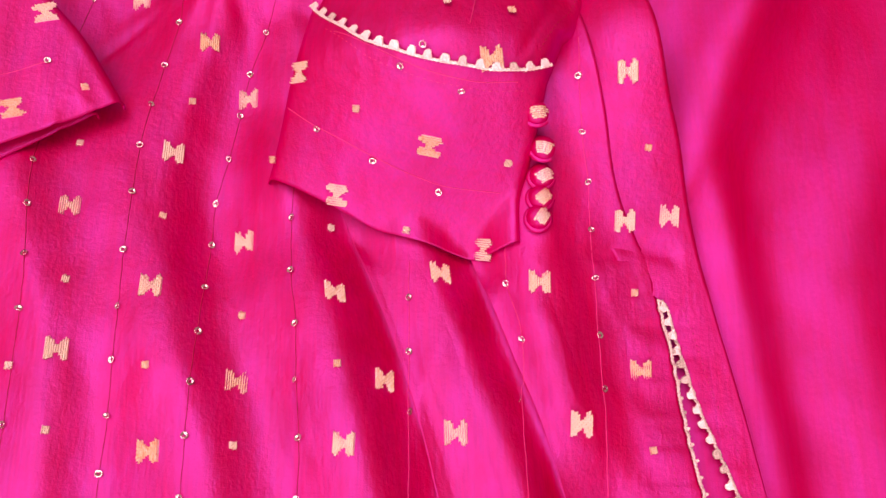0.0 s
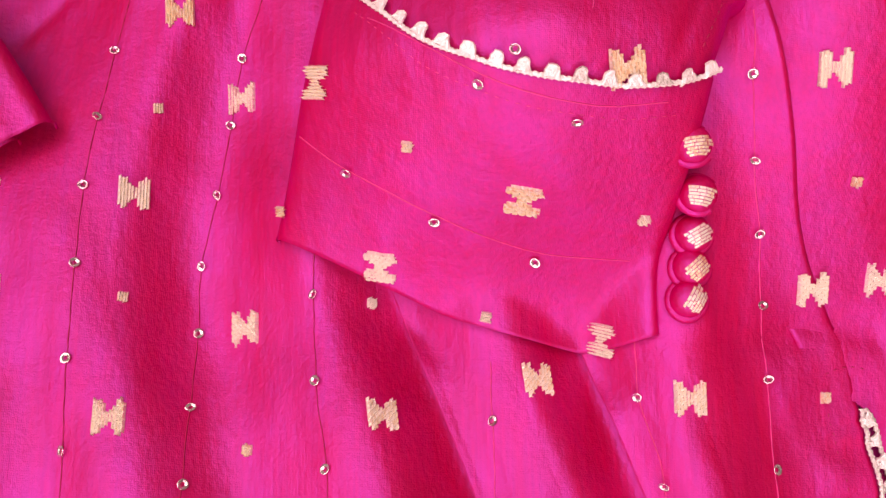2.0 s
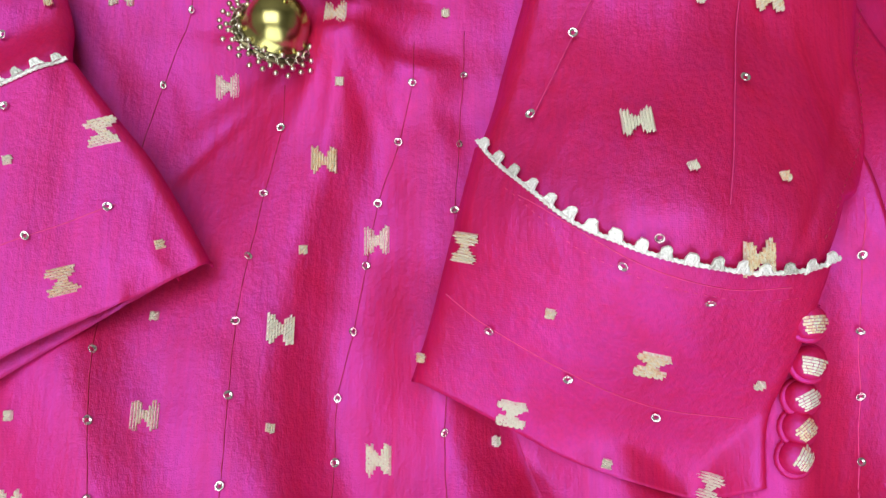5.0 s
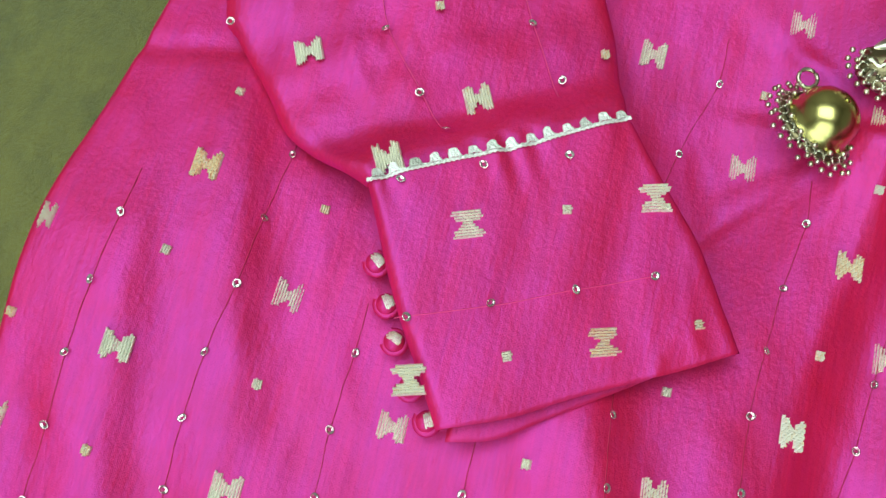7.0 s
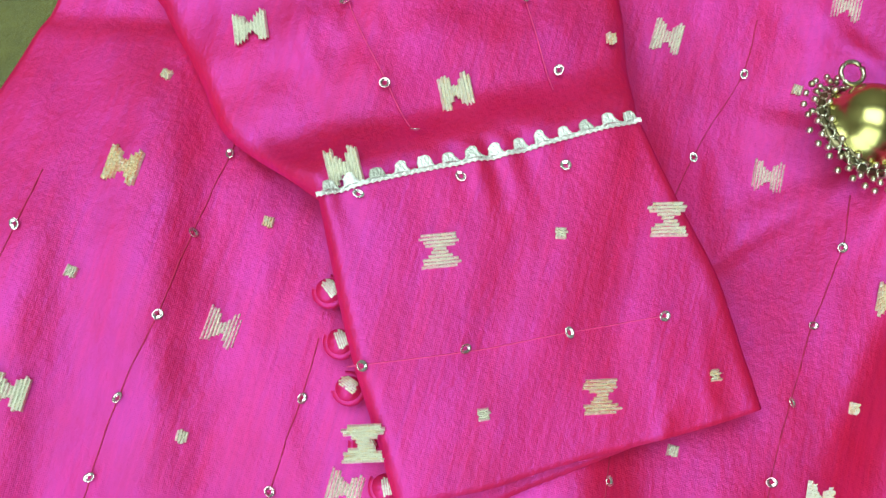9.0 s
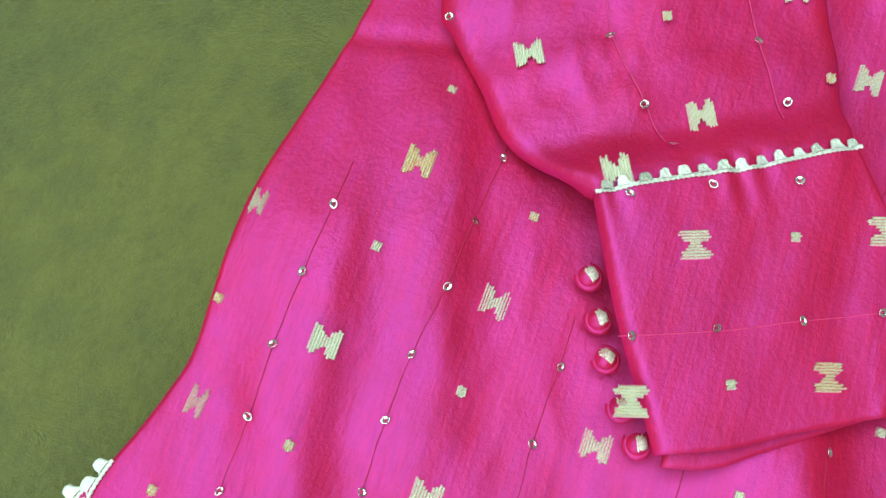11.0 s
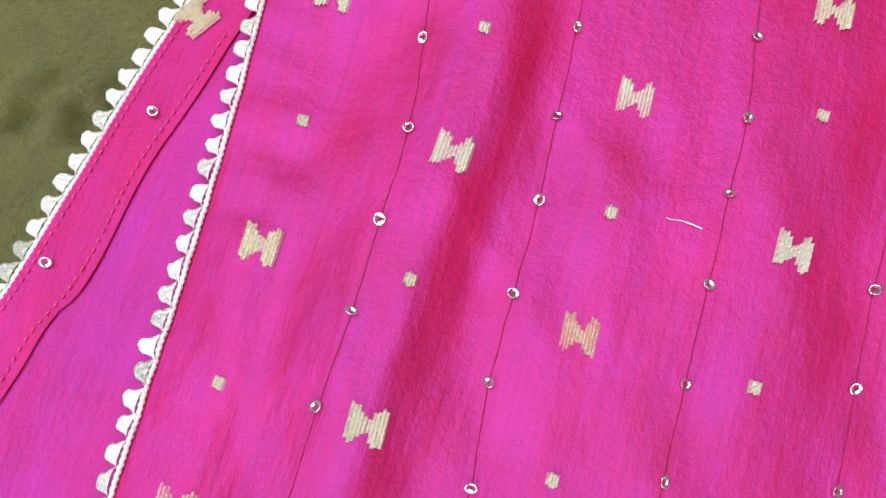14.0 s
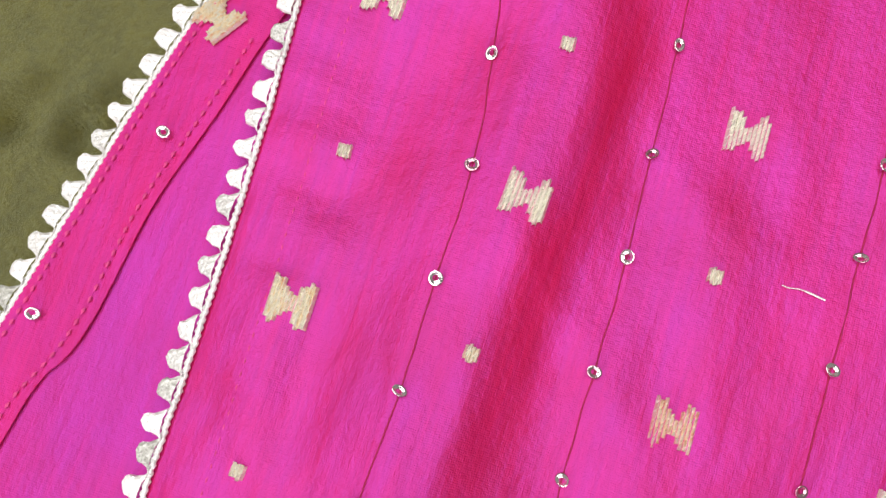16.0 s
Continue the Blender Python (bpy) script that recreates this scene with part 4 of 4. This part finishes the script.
# ---- loose snippet of metal thread ----
def snippet():
    pts = [(-0.2262, 0.0222), (-0.2248, 0.0221), (-0.2225, 0.0224), (-0.2182, 0.0218)]
    line = resample(pts, 16)
    v, f = [], []
    for k, p in enumerate(line):
        r = 0.00011 + (0.00009 if k > 8 else 0)
        for i in range(5):
            a = 2 * math.pi * i / 5
            v.append((p.x, p.y + r * math.cos(a), body_z(p.x, p.y) + 0.0005 + r * math.sin(a)))
    for k in range(16):
        for i in range(5):
            f.append((k * 5 + i, k * 5 + (i + 1) % 5, (k + 1) * 5 + (i + 1) % 5, (k + 1) * 5 + i))
    me = mesh_of("thread_snippet", v, f)
    me.materials.append(SILVER)
    tagged(new("thread_snippet", me), "loose snippet of pale metal thread on the kurta", "thread")
snippet()

# ---- earrings ----
def ball_bm(r, seg=10, z=1.0, at=(0, 0, 0)):
    bm = bmesh.new()
    bmesh.ops.create_uvsphere(bm, u_segments=seg, v_segments=max(6, seg * 2 // 3), radius=r)
    for vt in bm.verts:
        vt.co = Vector((vt.co.x, vt.co.y, vt.co.z * z)) + Vector(at)
    return bm

def tube(points, r, seg=6):
    v, f = [], []
    for k, p in enumerate(points):
        d = (Vector(points[min(k + 1, len(points) - 1)]) - Vector(points[max(k - 1, 0)])).normalized()
        s = d.orthogonal().normalized()
        t = d.cross(s)
        for i in range(seg):
            a = 2 * math.pi * i / seg
            v.append(Vector(p) + s * r * math.cos(a) + t * r * math.sin(a))
    for k in range(len(points) - 1):
        for i in range(seg):
            f.append((k * seg + i, k * seg + (i + 1) % seg, (k + 1) * seg + (i + 1) % seg, (k + 1) * seg + i))
    return mesh_of("tube", v, f)

def hoop(r, thick, n=20):
    return tube([(r * math.cos(2 * math.pi * k / n), r * math.sin(2 * math.pi * k / n), 0) for k in range(n + 1)], thick)

BEAD = from_bm("bead", ball_bm(0.00095, 8))
BEAD.materials.append(PEWTER)

def bell_earring(m, label):
    """A bell earring tipped on its rim: polished dome, flared rim with loops and bead drops."""
    e = tagged(new("earring"), label, "earring", "pair of earrings")
    e.matrix_world = m
    prof = [(0.0002, 0.0122), (0.0026, 0.0120), (0.0048, 0.0113), (0.0072, 0.0098), (0.0094, 0.0070), (0.0103, 0.0038), (0.0106, 0.0012), (0.0116, 0.0004), (0.0118, -0.0004), (0.0108, -0.0003)]
    v, f = [], []
    seg = 40
    for r, z in prof:
        for k in range(seg):
            a = 2 * math.pi * k / seg
            v.append((r * math.cos(a), r * math.sin(a), z))
    for j in range(len(prof) - 1):
        for k in range(seg):
            f.append((j * seg + k, j * seg + (k + 1) % seg, (j + 1) * seg + (k + 1) % seg, (j + 1) * seg + k))
    part("bell", mesh_of("bell", v, f), BRASS, e, "polished brass dome")
    part("rim", hoop(0.0116, 0.0007, 32), DARK_METAL, e, "darkened rim")
    # plain dark hoop, added to darken the gaps between the fringe beads
    part("skirt", hoop(0.0128, 0.0011, 32), DARK_METAL, e, "plain dark backing hoop behind the beads", pose(0, 0, -0.0012))
    n = 26
    for k in range(n):
        a = 2 * math.pi * k / n
        x, y = math.cos(a), math.sin(a)
        drop = 0.0006 * math.sin(k * 2.3)
        part("loop", LOOP, None, e, m=Matrix.Translation((x * 0.0130, y * 0.0130, -0.0006)) @ Matrix.Rotation(a, 4, "Z") @ Matrix.Rotation(0.6 + 0.3 * math.sin(k * 1.7), 4, "Y"))
        part("bead", BEAD, None, e, m=Matrix.Translation((x * 0.0152, y * 0.0152, -0.0012 + drop)))
        part("bead", BEAD, None, e, m=Matrix.Translation((math.cos(a + 0.12) * 0.0172, math.sin(a + 0.12) * 0.0172, -0.0022 - drop)))
        if k % 2 == 0:
            part("bead", BEAD, None, e, m=Matrix.Translation((x * 0.0121, y * 0.0121, 0.0010)))
    part("finial", ball_bm(0.0011, 10, 0.6, (0, 0, 0.0122)), BRASS, e)
    return e

def petal(length, width):
    """A thin pointed metal leaf, dished along its middle."""
    v, f = [], []
    for j in range(9):
        u = j / 8
        w = width * math.sin(math.pi * min(1, 0.08 + u * 0.9)) ** 0.8 / 2
        for i in range(5):
            q = i / 2 - 1
            v.append((length * (u - 0.5), w * q, 0.0008 * q * q + 0.0012 * math.sin(math.pi * u)))
    for j in range(8):
        for i in range(4):
            f.append((j * 5 + i, j * 5 + i + 1, j * 5 + i + 6, j * 5 + i + 5))
    return mesh_of("leaf", v, f)

def flat_earring(m, label):
    """The second earring lies on its side: dark body, wavy silver frill, leaves, stones, bead drops and a chain."""
    e = tagged(new("earring"), label, "earring", "pair of earrings")
    e.matrix_world = m
    bm = ball_bm(0.0150, 28, 0.42)
    for vt in bm.verts:
        k = 1 + 0.10 * noise.noise(vt.co * 300)
        vt.co = Vector((vt.co.x * k, vt.co.y * 0.60 * k, vt.co.z))
    part("body", bm, DARK_METAL, e, "blackened domed body")
    for row, (c, r, wob) in enumerate(((-0.0030, 0.0012, 0.0016), (0.0012, 0.0013, 0.0013))):
        pts = []
        for k in range(33):
            u = k / 32
            x = -0.0128 + 0.0262 * u
            pts.append((x, c + 0.0050 * (u - 0.4) + wob * math.sin(u * 26 + row), 0.0062 * math.sqrt(max(0.05, 1 - (x / 0.0152) ** 2)) + 0.0008 * math.cos(u * 26)))
        part("frill", tube(pts, r * 0.8), PEWTER, e, "wavy silver frill")
    for x, y, turn, ln in ((-0.0085, 0.0052, 25, 0.0085), (-0.0030, 0.0066, 5, 0.0080), (0.0035, 0.0062, -8, 0.0078), (0.0108, 0.0060, 25, 0.0085), (0.0135, 0.0030, -50, 0.0065)):
        part("leaf", petal(ln, 0.0036), PEWTER, e, "bright silver leaf", pose(x, y, 0.0064, 12, 0, turn))
    part("stone", ball_bm(0.0050, 16, 0.5), RED_STONE, e, "red enamel stone", pose(0.0035, 0.0105, 0.0020))
    part("bezel", hoop(0.0051, 0.0006), PEWTER, e, "silver bezel", pose(0.0035, 0.0105, 0.0022))
    for x, y in ((0.0150, -0.0010), (0.0135, -0.0040), (0.0105, -0.0062), (0.0070, -0.0078)):
        part("stone", ball_bm(0.0019, 8), TEAL_STONE, e, "teal enamel drop", pose(x, y, 0.0020))
    for k in range(22):
        a = math.pi * (0.88 + 0.80 * (k // 2) / 10)
        r = 1.02 if k % 2 else 1.22
        x, y = 0.0142 * r * math.cos(a) - 0.0008, 0.0092 * r * math.sin(a)
        part("bead", BEAD, None, e, m=pose(x, y, 0.0016 + 0.0006 * math.sin(k * 1.9)))
        if k % 2:
            part("loop", LOOP, None, e, m=pose(x * 0.9, y * 0.9, 0.0026, 35, 20 * math.sin(k), 0))
    for k in range(20):
        for o in (-0.0009, 0.0009):
            part("chain_link", BEAD, None, e, m=pose(-0.0042 + 0.00040 * k + o, 0.0070 + 0.0020 * k + o * 0.5, 0.0070 - 0.0002 * k))
    return e

LOOP = hoop(0.0014, 0.0004, 10)
LOOP.materials.append(PEWTER)

def on_cloth(x, y, lift, rx, ry, rz):
    return pose(x, y, body_z(x, y) + lift, rx, ry, rz)

bell = bell_earring(on_cloth(-0.0990, 0.2578, 0.0075, -22, 22, 0), "round brass bell earring with bead fringe lying on the kurta")
part("ear_ring", hoop(0.0030, 0.0007), PEWTER, bell, "small silver ring", pose(-0.0080, 0.0105, 0.006, 25, -20, 0))
flat_earring(on_cloth(-0.0785, 0.2770, 0.0060, 6, 0, 6), "dark silver earring with red and teal stones and chain")
